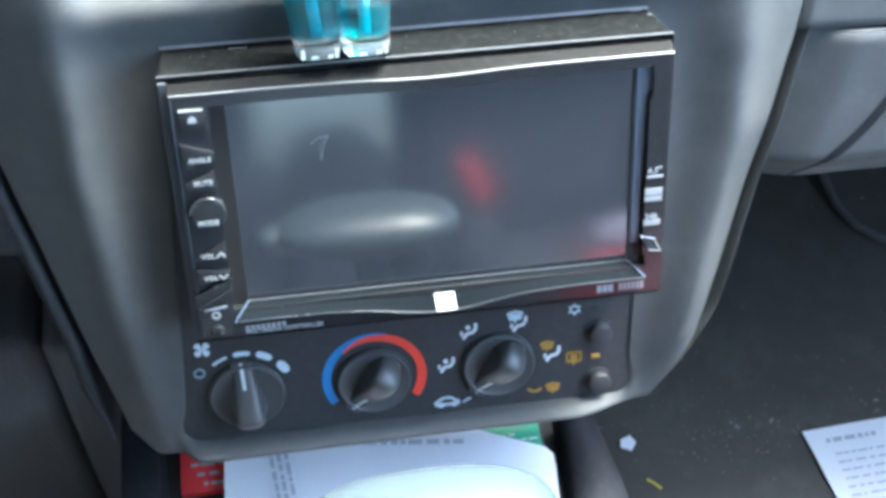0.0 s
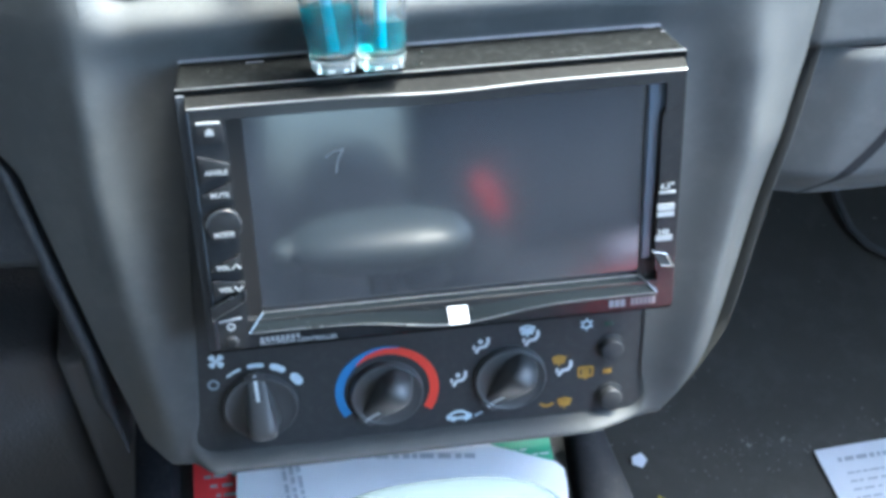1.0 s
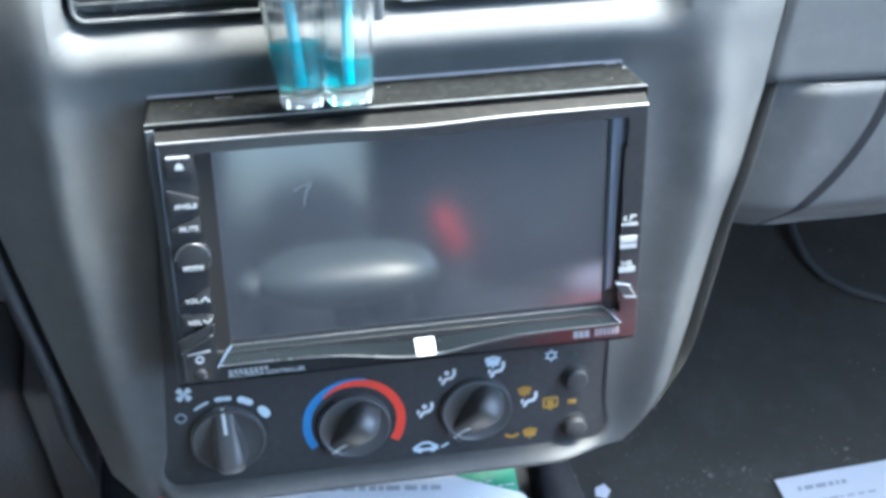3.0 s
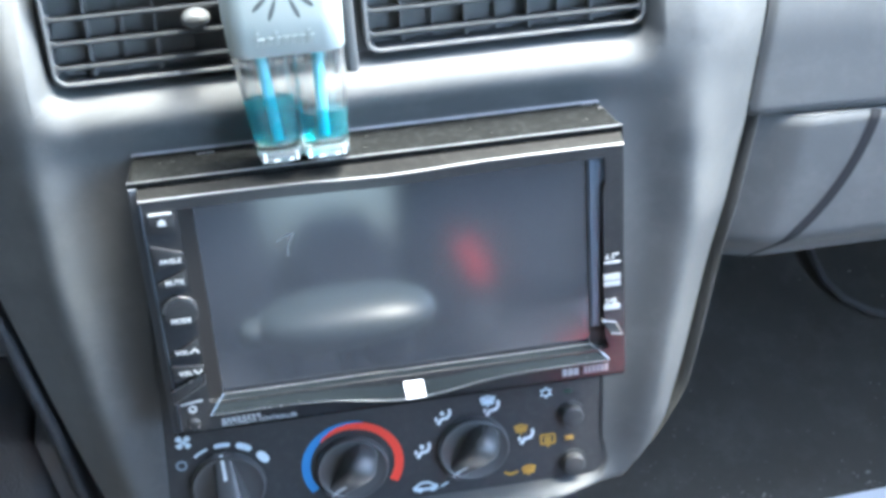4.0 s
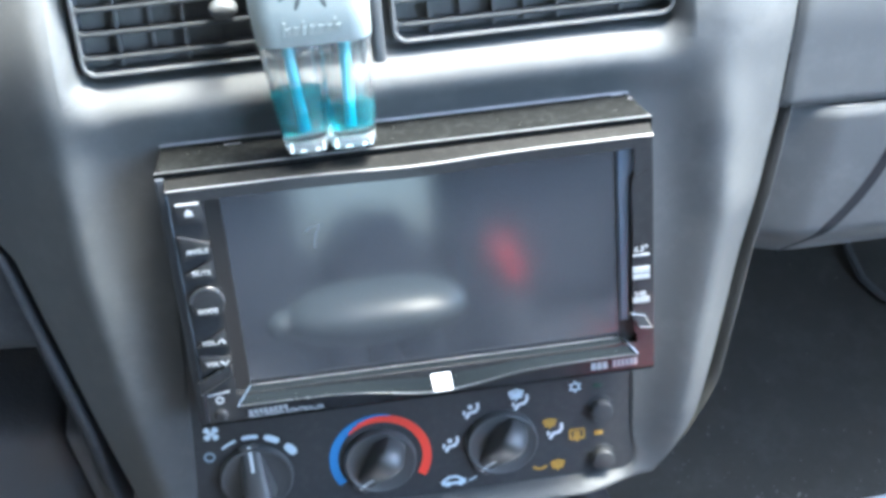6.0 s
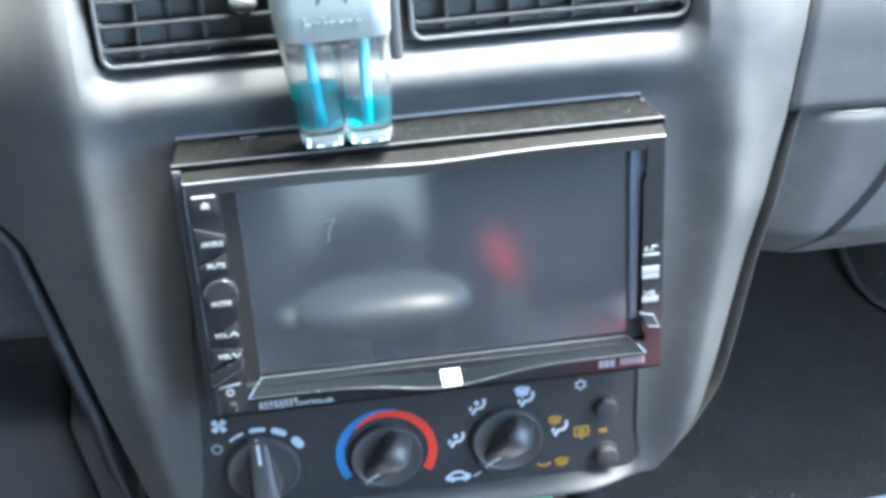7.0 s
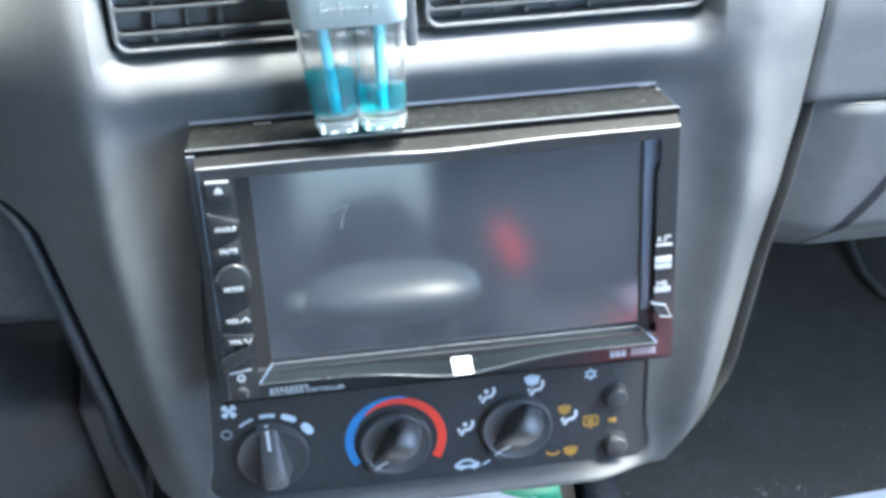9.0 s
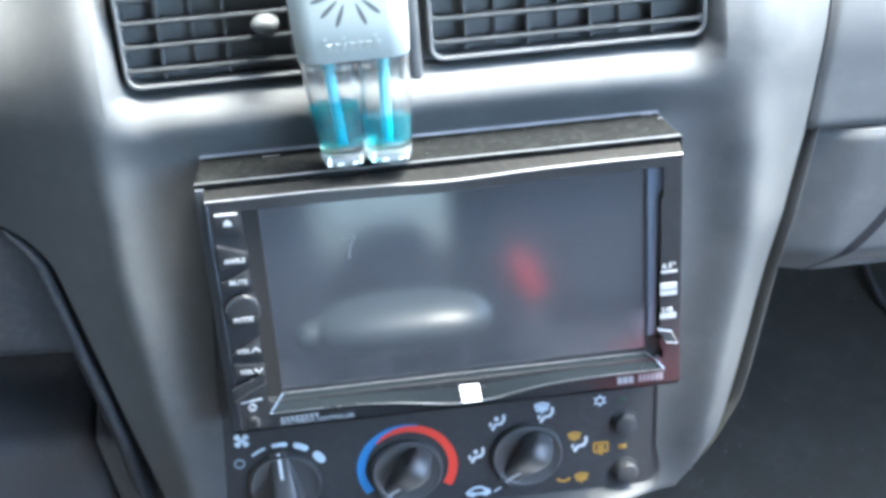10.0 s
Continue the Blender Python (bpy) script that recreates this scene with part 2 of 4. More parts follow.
def words(text, size, x, z, y, depth=0.15, align="LEFT", bold=0.0, lean=0.0):
    cu = bpy.data.curves.new("words", "FONT")
    cu.body, cu.size, cu.extrude, cu.align_x, cu.offset, cu.shear = text, size, depth, align, bold, lean
    cu.resolution_u = 2
    ob = new("words", cu)
    dg = bpy.context.evaluated_depsgraph_get()
    me = bpy.data.meshes.new_from_object(ob.evaluated_get(dg))
    bm = bmesh.new()
    bm.from_mesh(me)
    bpy.data.meshes.remove(me)
    bpy.data.objects.remove(ob)
    bpy.data.curves.remove(cu)
    bm.transform(Matrix.Translation((x, y, z)) @ Matrix.Rotation(radians(90), 4, "X"))
    return bm


def step(a, b, v):
    t = min(max((v - a) / (b - a), 0), 1)
    return t * t * (3 - 2 * t)


# ---- dashboard surround ----
def ridge_left(z):
    return -124 + max(0, 10 - z) * 0.10


def ridge_right(z):
    return 121 - max(0, 5 - z) * 0.17


def face_y(x, z):
    """Depth of the surround's moulded surface: a flat round the stereo, a lip under the vents, a rim below, sides rolled back."""
    dl, dr, dt, db = x - ridge_left(z), ridge_right(z) - x, 79 - z, z + 119.5
    near = step(-142, -82, x) * (1 - step(70, 128, x))
    roll = step(-122.5, -108, x) * (1 - step(99, 112.5, x))
    y = 26.4 - 8.0 * near * (1 - step(1, 24, max(dt, 0))) - 7.0 * (1 - near) * step(25, 110, z) + roll * (20.0 - math.sqrt(400.0 - min(max(13.6 - dt, 0), 19.4) ** 2)) - 9.6 * (1 - step(0, 14, db)) * step(-109, -97, x) * (1 - step(60, 94, x))
    y -= 2.8 * (1 - step(-6, 22, dl)) * step(-110, -60, z) + 3.0 * (1 - step(-8, 28, dr)) * step(-110, -60, z)
    fade = step(-118, -85, z) * (1 - step(40, 82, z))
    y -= fade * (2.2 * math.exp(-((dl + 2) / 8) ** 2) + 5.5 * math.exp(-((dr + 1) / 12) ** 2))
    rr = 5 + 15 * step(-30, 50, z)
    el, er, eb = max(0, -dl), max(0, -dr), max(0, -db)
    y += 0.62 * (math.hypot(el, 7) - 7) + 0.87 * (math.hypot(er, rr) - rr) + 0.30 * eb * eb + (0.005 + 0.005 * step(-126, -165, x)) * max(0, z - 70) ** 2
    return y


def seam_right(z):
    return 150 + (z - 38) * (0.2555 if z < 38 else 0.16)


def reach(d, planes, soft=0):
    """How far a ray from the centre goes to a convex outline of half planes (nx, nz, h)."""
    q = [max(d[0] * nx + d[1] * nz, 1e-6) / h for nx, nz, h in planes]
    return 1 / max(q) if not soft else sum(v ** soft for v in q) ** (-1 / soft)


def plane(c, p, q):
    """The half plane through p and q, seen from c."""
    nx, nz = q[1] - p[1], p[0] - q[0]
    h = nx * (p[0] - c[0]) + nz * (p[1] - c[1])
    return nx / h, nz / h, 1.0


C = (-6.0, -25.0)
APERTURE = [plane(C, (-89, 57), (-103, -105)), plane(C, (-95, -117.5), (80, -117.5)), plane(C, (85, -110), (88, 57)), plane(C, (90, 53), (-90, 53))]
OUTER = [plane(C, (-155, 5), (-122.7, -126)), plane(C, (-125.5, -111), (-115.5, -121.5)), plane(C, (-117, -120.6), (-103, -126.5)), plane(C, (-120, -131), (110, -131)), plane(C, (79, -131), (93, -123.8)), plane(C, (91.5, -125), (114, -97)), plane(C, (110.4, -117), (150, 38)), plane(C, (150, 38), (156.56, 79)), plane(C, (150, 79), (-150, 79))]
angles = sorted([2 * math.pi * i / 420 for i in range(420)] + [math.atan2(79 - C[1], x - C[0]) for x in (-173.2, 156.56)]
                + [math.atan2(-131 - C[1], x - C[0]) for x in (-92.3, 79)])
angles = sorted(a % (2 * math.pi) for a in angles)
rings = []
SOFT = 26
for depth in (26, 14, 9):
    rings.append([])
    for a in angles:
        d = (math.cos(a), math.sin(a))
        r = reach(d, APERTURE, SOFT)
        x, z = C[0] + d[0] * r, C[1] + d[1] * r
        rings[-1].append((x, face_y(x, z) + depth, z + 0.1 * min(depth, 10) * step(-85, -113, z)))
K = 40
for k in range(K + 1):
    rings.append([])
    for a in angles:
        d = (math.cos(a), math.sin(a))
        r0, r1 = reach(d, APERTURE, SOFT), reach(d, OUTER)
        f = (k / K) ** 1.25
        r = r0 + (r1 - r0) * f
        x, z = C[0] + d[0] * r, C[1] + d[1] * r
        y = face_y(x, z)
        soft_edge = 4.5 * step(-96, -112, z) + 1.5
        y += 0.75 * soft_edge * max(0, 1 - (r - r0) / soft_edge) ** 2.4
        rings[-1].append((x, y, z))
skirt = loft([rings[-1], [(x, y + (14 if z < 78.9 else 0.02), z) for x, y, z in rings[-1]]], True)
surround = loft(rings, True)
# the broad shoulder towards the instruments, and the strips beside the vents
def sheet(us, vs, fn):
    bm = bmesh.new()
    g = [[bm.verts.new(fn(u, v)) for u in us] for v in vs]
    for r, s in zip(g, g[1:]):
        for i in range(len(us) - 1):
            bm.faces.new((r[i], r[i + 1], s[i + 1], s[i]))
    return bm


def span(a, b, n):
    return [a + (b - a) * i / n for i in range(n + 1)]


def seam_left(z):
    return -155 - (z - 5) * 0.2466


def seam_corner(z):
    """The rounded joint under the shoulder, from the slanting seam to its level run."""
    return max(-300.0, min(seam_left(z), -155 + 12 * math.log(max(31 - z, 1e-5) / 22)))


def shoulder(u, z):
    x0, x1 = seam_corner(z), seam_left(z)
    x = x0 + (x1 - x0) * u
    return x, face_y(x, z), z


rows_z = [9, 12, 15, 18, 20.5, 23, 25, 27, 28.3, 29.4, 30.2, 30.7, 30.95, 31.0, 33, 36, 40, 46, 52, 60, 70, 79]
shoulder_bm = sheet(span(0, 1, 110), rows_z, shoulder)
wall_bm = sheet([0, 14], rows_z[:13], lambda d, z: (seam_corner(z), face_y(seam_corner(z), z) + d, z))
above_l = sheet(span(-300, -122, 120), span(79, 150, 18), lambda x, z: (x, face_y(x, z), z))
above_r = sheet(span(0, 1, 20), span(79, 150, 18), lambda u, z: (112 + u * (seam_right(z) - 112), face_y(112 + u * (seam_right(z) - 112), z), z))
above_e = sheet([0, 14], span(79, 150, 18), lambda d, z: (seam_right(z), face_y(seam_right(z), z) + d, z))
# the narrow return between the surround and the side of the stereo
def return_pt(u, v):
    z = -66 + 12 * u + v * (121 - 12 * u)
    edge = -89.6 - (57 - z) * 14 / 162
    return edge + (-91.8 - edge) * u, face_y(edge, z) + 1.6 + 2.6 * u, z


return_bm = sheet(span(0, 1, 6), span(0, 1, 24), return_pt)
# rolled lip of the vent pocket and its walls
lip = []
for inset, deep, corner in ((0, 0, 0.02), (0.7, 0, 0.4), (1.4, 0, 0.8), (2.1, 0, 1.3), (2.8, 0, 2.0), (3.5, 0, 3.0), (4.2, 0.1, 4.0), (4.8, 0.4, 5.0), (5.4, 1.4, 6.0), (5.8, 3.5, 6.5), (6.0, 8, 7.0), (6.2, 28, 7.0)):
    corners = rrect(-122 + inset, 112 - inset, 79 + inset, 152 - inset, corner, 8)
    loop = []
    for i, (x, z) in enumerate(corners):
        u, w = corners[(i + 1) % len(corners)]
        cuts = 80 if i % 9 == 8 else 1
        loop += [(x + (u - x) * k / cuts, z + (w - z) * k / cuts) for k in range(cuts)]
    lip.append([(x, face_y(x, z) + deep, z) for x, z in loop])
lip_bm = loft(lip, True)
solo("dashboard_trim", join(surround, skirt, shoulder_bm, wall_bm, return_bm, above_l, above_r, above_e, lip_bm), FASCIA,
                 "grey grained plastic dashboard surround around the stereo and vents", "dashboard", kind="structure", smooth=50)

# ---- passenger dashboard and glove box ----
def upper_pt(u, z):
    x0 = seam_right(z)
    return x0 + 1.8 + u * 420, face_y(x0, z) + 2.0 * (1 - step(0, 0.008, u)) - 5 * step(0, 0.2, u) + 2.5 * (1 - step(38.7, 41.2, z)), z


upper = sheet([0, 0.003, 0.006, 0.01, 0.015] + span(0.02, 1, 40), span(38.7, 150, 50), upper_pt)
solo("dashboard_panel", upper, FASCIA, "grey grained plastic passenger dashboard panel", "dashboard", kind="structure", smooth=50)

glove = thing("glove_box", (300, 40, -10), "closed grey plastic glove box under the passenger dashboard", "glove box")


def glove_y(x, z):
    v = (38.2 - z) / 66
    d = x - seam_right(z)
    return 32.5 + 9 * (1 - step(3, 30, d)) + 1.3 * (1 - step(0, 0.05, v)) + 7 * step(0.82, 1.0, v) + 4 * v


def glove_pt(u, v):
    z = 38.2 - max(v, 0) * 66
    x = seam_right(z) + 6.8 + u * 420
    return x, glove_y(x, z) + (16 if v < 0 else 0), z


part("door", sheet([k * 0.004 for k in range(14)] + span(0.06, 1, 40), [-1, 0, 0.008, 0.018] + span(0.033, 1, 29), glove_pt), FASCIA, glove, smooth=50)
# dark curved joint between the lid and the lower panel
rib = [[], []]
for i in range(61):
    t = radians(-60 + 46.5 * i / 60)
    nx, nz = math.cos(t), math.sin(t)
    x, z = 101.6 + 106.1 * nx, 62.8 + 106.1 * nz
    half_w = 0.3 + 2.0 * step(0, 20, i)
    for k, o_ in enumerate((-half_w, half_w)):
        px_, pz_ = x + nx * o_, z + nz * o_
        rib[k].append((px_, glove_y(px_, pz_) - 0.3, pz_))
part("groove", loft([[p for p in rib[0]], [p for p in rib[1]], [(x, y + 1.2, z) for x, y, z in rib[1]]], closed=False), mat("joint_gap", (0.014, 0.015, 0.017), 0.8, spec=0.2), glove, "dark curved joint")

# ---- seam bands along the surround ----
strip = ((0.5, 15), (1.2, 14), (2.4, 12.5), (3.6, 9), (4.5, 4.5), (5.1, 1.4), (5.8, 0.0), (6.5, 1.0), (6.8, 4), (6.9, 34))


def strip_pt(i, z):
    x = seam_right(z) if z > -99 else seam_right(-99) + (z + 99) * 0.78
    w = 0.02 + 0.98 * step(-106, -78, z)
    return x + strip[i][0] * w, face_y(x, z) + strip[i][1] * (0.4 + 0.6 * w), z


band_r = sheet(range(len(strip)), span(-107, 41, 64), strip_pt)
solo("trim_strip", band_r, FASCIA, "grey edge strip beside the dashboard surround", "trim", kind="structure", smooth=60)


EDGE_ROLL = ((0.0, 15.0), (0.6, 9.0), (1.5, 5.6), (2.8, 3.6), (4.4, 3.0), (6.2, 3.6), (7.8, 5.2), (8.8, 7.2), (9.4, 10.0), (9.7, 16.0), (9.8, 60.0))


def knee_edge(i, z):
    """The rolled edge of the driver's knee panel along the joint."""
    x1 = seam_corner(z) - 2.6 if z < 26 else -172 - (z - 26) * 12
    w = 0.25 + 0.75 * step(-121, -92, z)
    return x1 - EDGE_ROLL[i][0] * w, face_y(seam_corner(z), z) + EDGE_ROLL[i][1], z


def knee(u, z):
    """The flat of the knee panel, which ends above the footwell."""
    x1 = seam_corner(z) - 2.6 if z < 26 else -172 - (z - 26) * 12
    return x1 - 6.6 - u * 160, face_y(seam_corner(z), z) + 4.0 + 3.0 * step(0, 0.06, u) + u * 14 + 9.0 * step(-24, -33, z) ** 2, z


knee_bm = join(sheet(range(len(EDGE_ROLL)), span(-121, 26, 66), knee_edge), sheet(span(0, 1, 24), span(-33, 25, 24), knee),
               sheet([0, 1], span(0, 1, 10), lambda k, u: (knee(u, -33)[0], knee(u, -33)[1] + 60 * k, -33 + 8 * k)))
solo("knee_panel", knee_bm, KNEE, "dark grey driver's knee panel with a rolled edge beside the surround", "trim", kind="structure", smooth=60)

# ---- air vents ----
def vent(name, x0, x1, label, knob_x=None):
    z0, z1, yf = 86.4, 139.0, 27.0
    v = thing(name, ((x0 + x1) / 2, yf, z0), label, "air vent", "dashboard vents")
    out, inn = rrect(x0, x1, z0, z1, 5.5, 6), rrect(x0 + 1.7, x1 - 1.7, z0 + 1.5, z1 - 1.5, 4.0, 6)
    part("frame", ring(out, inn, yf, yf + 20, 0.6), VENTFRAME, v)
    part("duct", ring(rrect(x0 + 1, x1 - 1, z0 + 1, z1 - 1, 5), rrect(x0 + 2, x1 - 2, z0 + 2, z1 - 2, 4), yf + 19, yf + 60), VENTFRAME, v)
    part("back", box(x0 + 1, x1 - 1, yf + 58, yf + 60, z0 + 1, z1 - 1), VENTFRAME, v)
    xa, xb, fil = x0 + 1.2, x1 - 1.2, 3.4
    stations = [xa + fil * k / 8 for k in range(9)] + span(xa + fil + 4, xb - fil - 4, 12) + [xb - fil * k / 8 for k in range(8, -1, -1)]
    for i in range(5):
        z = z0 + 6.9 + 9.0 * i
        slat = []
        for x in stations:
            d = min(x - xa, xb - x)
            grow = fil - math.sqrt(max(fil ** 2 - (fil - d) ** 2, 0)) if d < fil else 0.0
            prof = [(0.4, 0.35), (0.7, 0.75 + grow), (2.5, 0.95 + grow), (10, 0.7), (16, 0.35)]
            up = [(x, yf + d_, z - d_ * 0.12 + h) for d_, h in prof]
            dn = [(x, yf + d_, z - d_ * 0.12 - h) for d_, h in prof[::-1]]
            slat.append(up + dn)
        part("slat", loft(slat, True, (True, True)), VENTMAT, v)
    for i in range(int((x1 - x0 - 16) / 12)):
        x = x0 + 14.7 + 12 * i
        part("vane", box(x - 0.6, x + 0.6, yf + 5 + 2.5 * (i % 2), yf + 40, z0 + 2.2, z1 - 2.2), VENTBACK, v)
    if knob_x is not None:
        k = []
        for i in range(13):
            s = math.sin(math.pi * i / 12)
            yy = yf - 8 + 11 * (1 - math.cos(math.pi * i / 12)) / 2
            k.append([(knob_x + 5.2 * s ** 0.6 * math.cos(a), yy, 107.8 + 3.6 * s ** 0.6 * math.sin(a)) for a in [2 * math.pi * j / 20 for j in range(20)]])
        part("slider_knob", loft(k), SLIDER, v, "rounded grey slider knob")
    return v


vent("air_vent", -114.0, -11.5, "dark grey plastic dashboard vent with a slider knob", knob_x=-60)
vent("air_vent", -0.5, 106.0, "dark grey plastic dashboard vent beside the passenger side")
solo("vent_divider", box(-8.2, -3.6, 26.0, 38, 80, 151, 1.6, 3), FASCIA, "grey plastic bar between the two dashboard vents", "dashboard", kind="structure")
solo("vent_backing", box(-119, 109.5, 37, 44, 81, 151), VENTBACK, "dusty backing plate coloured pale to lift the shade inside the vents", "dashboard", kind="structure")

# ---- stereo ----
def tube(points, r, n=6):
    rings = []
    for i, p in enumerate(points):
        d = (points[min(i + 1, len(points) - 1)] - points[max(i - 1, 0)]).normalized()
        a = d.cross(Vector((0, 0, 1)) if abs(d.z) < 0.9 else Vector((1, 0, 0))).normalized()
        b = d.cross(a)
        rings.append([tuple(p + r * (a * math.cos(2 * math.pi * j / n) + b * math.sin(2 * math.pi * j / n))) for j in range(n)])
    return loft(rings, True, (True, True))


stereo = thing("car_stereo", (0, 10, -50), "black double-height car stereo with a dark blank touch screen", "car stereo")
o, i_ = rrect(-92.3, 90.6, -53, 55.8, 1.2, 3), rrect(-90.2, 88.6, -51, 53.6, 1.0, 3)
o_back = rrect(-91.2, 86.4, -53, 58.2, 1.2, 3)
sl_bm = loft([[(x, 30, z) for x, z in o_back], [(x, 27, z) for x, z in o_back], [(x, 5.1, z) for x, z in o], [(x * 0.998, 4.8, z * 0.996) for x, z in o],
              [(x, 4.8, z) for x, z in i_], [(x, 26, z) for x, z in i_]], True)
part("sleeve", sl_bm, SLEEVE, stereo, "dusty black mounting sleeve")
part("sleeve_edge", tube([Vector((-92.2, 4.9, 55.7)), Vector((0, 4.9, 55.7)), Vector((90.4, 4.9, 55.7))], 0.36), BRIGHT, stereo)
part("flange", box(-91.5, 86.8, 25.2, 27.5, 57.6, 58.9, 0.3, 1), FLANGE, stereo, "dusty grey back flange of the sleeve")


for sx, sy, sw in ((82.0, 24.6, 4.5), (86.2, 20.5, 1.6), (85.4, 26.0, 2.4), (-64.0, 21.5, 6.5)):
    part("scuff", box(sx - sw / 2, sx + sw / 2, sy - 0.25, sy + 0.25, 57.2, 55.9 + (sy - 5) * 0.111 + 0.12), FLANGE, stereo, "pale scuff")


def wave(x, a):
    return -a * math.exp(-((x - 2) / 26) ** 2)


# bezel: outer body with the screen opening
n = 60
def outline(top, bottom, xl, xr, dip_t, dip_b):
    pts = [(x, top + wave(x, dip_t)) for x in span(xl, xr, n)]
    pts += [(x, bottom + wave(x, dip_b)) for x in span(xr, xl, n)]
    return pts


out_l = outline(50.2, -49, -89, 89.5, 1.3, 0)
inn_l = outline(45.5, -37, -76, 82.5, 1.0, 0)
back = [(x, 53.0 if i <= n else z) for i, (x, z) in enumerate(out_l)]
bz = loft([[(x, 12, z) for x, z in back], [(x, 4.6, z) for x, z in back], [(x, 0.3, z) for x, z in out_l], [(x * 0.997, 0, z * 0.995) for x, z in out_l],
           [(x, 0.0, z) for x, z in inn_l], [(x, 5.5, z) for x, z in inn_l]], True)
part("bezel", bz, PIANO, stereo)
part("bezel_top", sheet(span(-89.06, 89.56, 60), [0, 1, 2], lambda x, k: (x, 0.45 + 2.1 * k, 50.45 + 1.36 * k + wave(x, 1.3) * (1 - k / 2))), DUSTY, stereo, "dusty top face of the bezel")
part("top_edge", tube([Vector((x, 0.25, 50.0 + wave(x, 1.3))) for x in span(-88.8, 88.9, 60)], 0.4, 8), BRIGHT, stereo, "bright polished top edge")
# The side tube's blue tint paints the bluish highlight on the bezel's edge.
part("side_edge", tube([Vector((-88.6, 0.4, z)) for z in (-48, 0, 49)], 0.55, 8), DIMEDGE, stereo, "blue-tinted tube for the highlight along the side edge")
# Added face: its slate colour stands for light on the sleeve's side.
part("sleeve_side_face", box(-92.25, -89.1, 3.9, 9, -51.5, 53.8, 0.4, 1), mat("lightened_sleeve_plastic", (0.036, 0.043, 0.052), 0.4), stereo, "added slate face that lightens the side of the sleeve")
part("screen", box(-70.5, 75.9, 4.2, 7, -36.5, 46), SCREEN, stereo, "dark glossy screen with faint reflections")
part("screen_border", box(-77, -70.5, 3.6, 7, -40, 46), BORDER, stereo)
part("screen_border", box(75.9, 83, 3.6, 7, -40, 46), BORDER, stereo)
# sloping lower lip with its wavy front edge
lip_rings = []
for s in range(7):
    t = s / 6
    row = []
    for i in range(61):
        u = i / 60
        xa, xb = -70.5 + 146.4 * u, -76.2 + 158.2 * u
        za = -35.0
        zb = -41.0 + wave(xb, 5.2)
        row.append((xa + (xb - xa) * t, 2.2 - 4.6 * t, za + (zb - za) * t))
    lip_rings.append(row)
lip_rings.append([(x, 2.0, z - 1.0) for x, y, z in lip_rings[-1]])
part("lower_lip", loft(lip_rings, closed=False), LIPMAT, stereo, "gloss black sloping lip")
e = [Vector(p) for p in lip_rings[6]]
part("lip_edge", tube(e, 0.28), EDGE, stereo, "polished wavy edge")
part("lip_edge", tube([Vector(lip_rings[k][60]) + Vector((0, -0.2, 0.1)) for k in range(7)], 0.55), CHROME, stereo)
part("lip_edge", tube([Vector(lip_rings[k][0]) + Vector((0, -0.2, 0.1)) for k in range(7)], 0.3), EDGE, stereo)
part("lip_edge", tube([Vector(p) + Vector((0, -0.1, 0)) for p in lip_rings[0]], 0.12), FLANGE, stereo)
st = []
for t in span(0.3, 0.97, 4):
    z_mid = -35.0 + (-41.0 + wave(3, 5.2) + 35.0) * t
    st.append([(x + 1.1 * t, 2.2 - 4.6 * t - d, z_mid + d * 0.3) for x, d in ((-0.8, 0.3), (6.7, 0.3), (6.7, -0.2), (-0.8, -0.2))])
part("sticker", loft(st, True, (True, True)), STICKER, stereo, "plain white square sticker")

# ---- climate controls ----
climate = thing("climate_control_panel", (-9, 27, -113), "black heater control panel with three rotary knobs", "control panel")
YP = 27.0
part("face_plate", prism(rrect(-105, 87.5, -118, 40, 6), YP, YP + 3), BLACK, climate)


def knob(cx, cz, turn, label=""):
    """A turned disc with a raised rim, scooped on both sides of a tall wedge-shaped grip that slopes down to its pointing tip."""
    body = part("knob", lathe_y(cx, cz, [(15.6, YP + 0.5), (15.4, YP - 2.5), (15.1, YP - 3.1), (14.6, YP - 3.3), (14.1, YP - 3.0), (13.3, YP - 2.5), (8, YP - 2.3), (2, YP - 2.2)], 56), KNOB, climate, label)
    c, s = math.cos(radians(turn)), math.sin(radians(turn))

    def rot(u, v):
        return cx + u * c - v * s, cz + u * s + v * c

    def tall_at(v):
        return 1.7 + 12.4 * step(18.6, -7.0, v)
    rows = []
    for i in range(41):
        v = -13.5 + 30.8 * i / 40
        w = (7.0 - 3.8 * (v + 13.5) / 30.8) * min(1.0, 0.3 + 0.7 * math.sqrt(min((v + 13.5) / 7.0, 1.0)), 0.7 + 0.3 * math.sqrt(min((17.3 - v) / 1.5, 1.0)))
        heel = math.sqrt(max(0.02, 1 - (max(-v - 5.0, 0) / 8.7) ** 2))
        h, g = 2.0 + (tall_at(v) - 2.0) * heel, 2.0
        half = [(w * 0.15, h), (w * 0.45, 0.985 * h), (w * 0.7, 0.95 * h), (w * 0.88, 0.89 * h), (w * 0.98, 0.8 * h), (w * 1.04, g + 0.5 * (h - g)), (w * 1.1, g + 0.25 * (h - g)), (w * 1.2, g)]
        up = [(-q, y) for q, y in half[::-1]] + half
        rows.append([(rot(q, v)[0], YP - y, rot(q, v)[1]) for q, y in up])
    part("grip", loft(rows, True, (True, True)), KNOB, body, smooth=50)
    part("pointer", loft([[(rot(u, v)[0], YP - tall_at(v) - 0.15 + d, rot(u, v)[1]) for u, d in ((-0.7, 0), (0.7, 0), (0.7, 0.6), (-0.7, 0.6))] for v in span(6.6, 16.2, 10)], True, (True, True)), PRINT, body, "white pointer line")
    return body


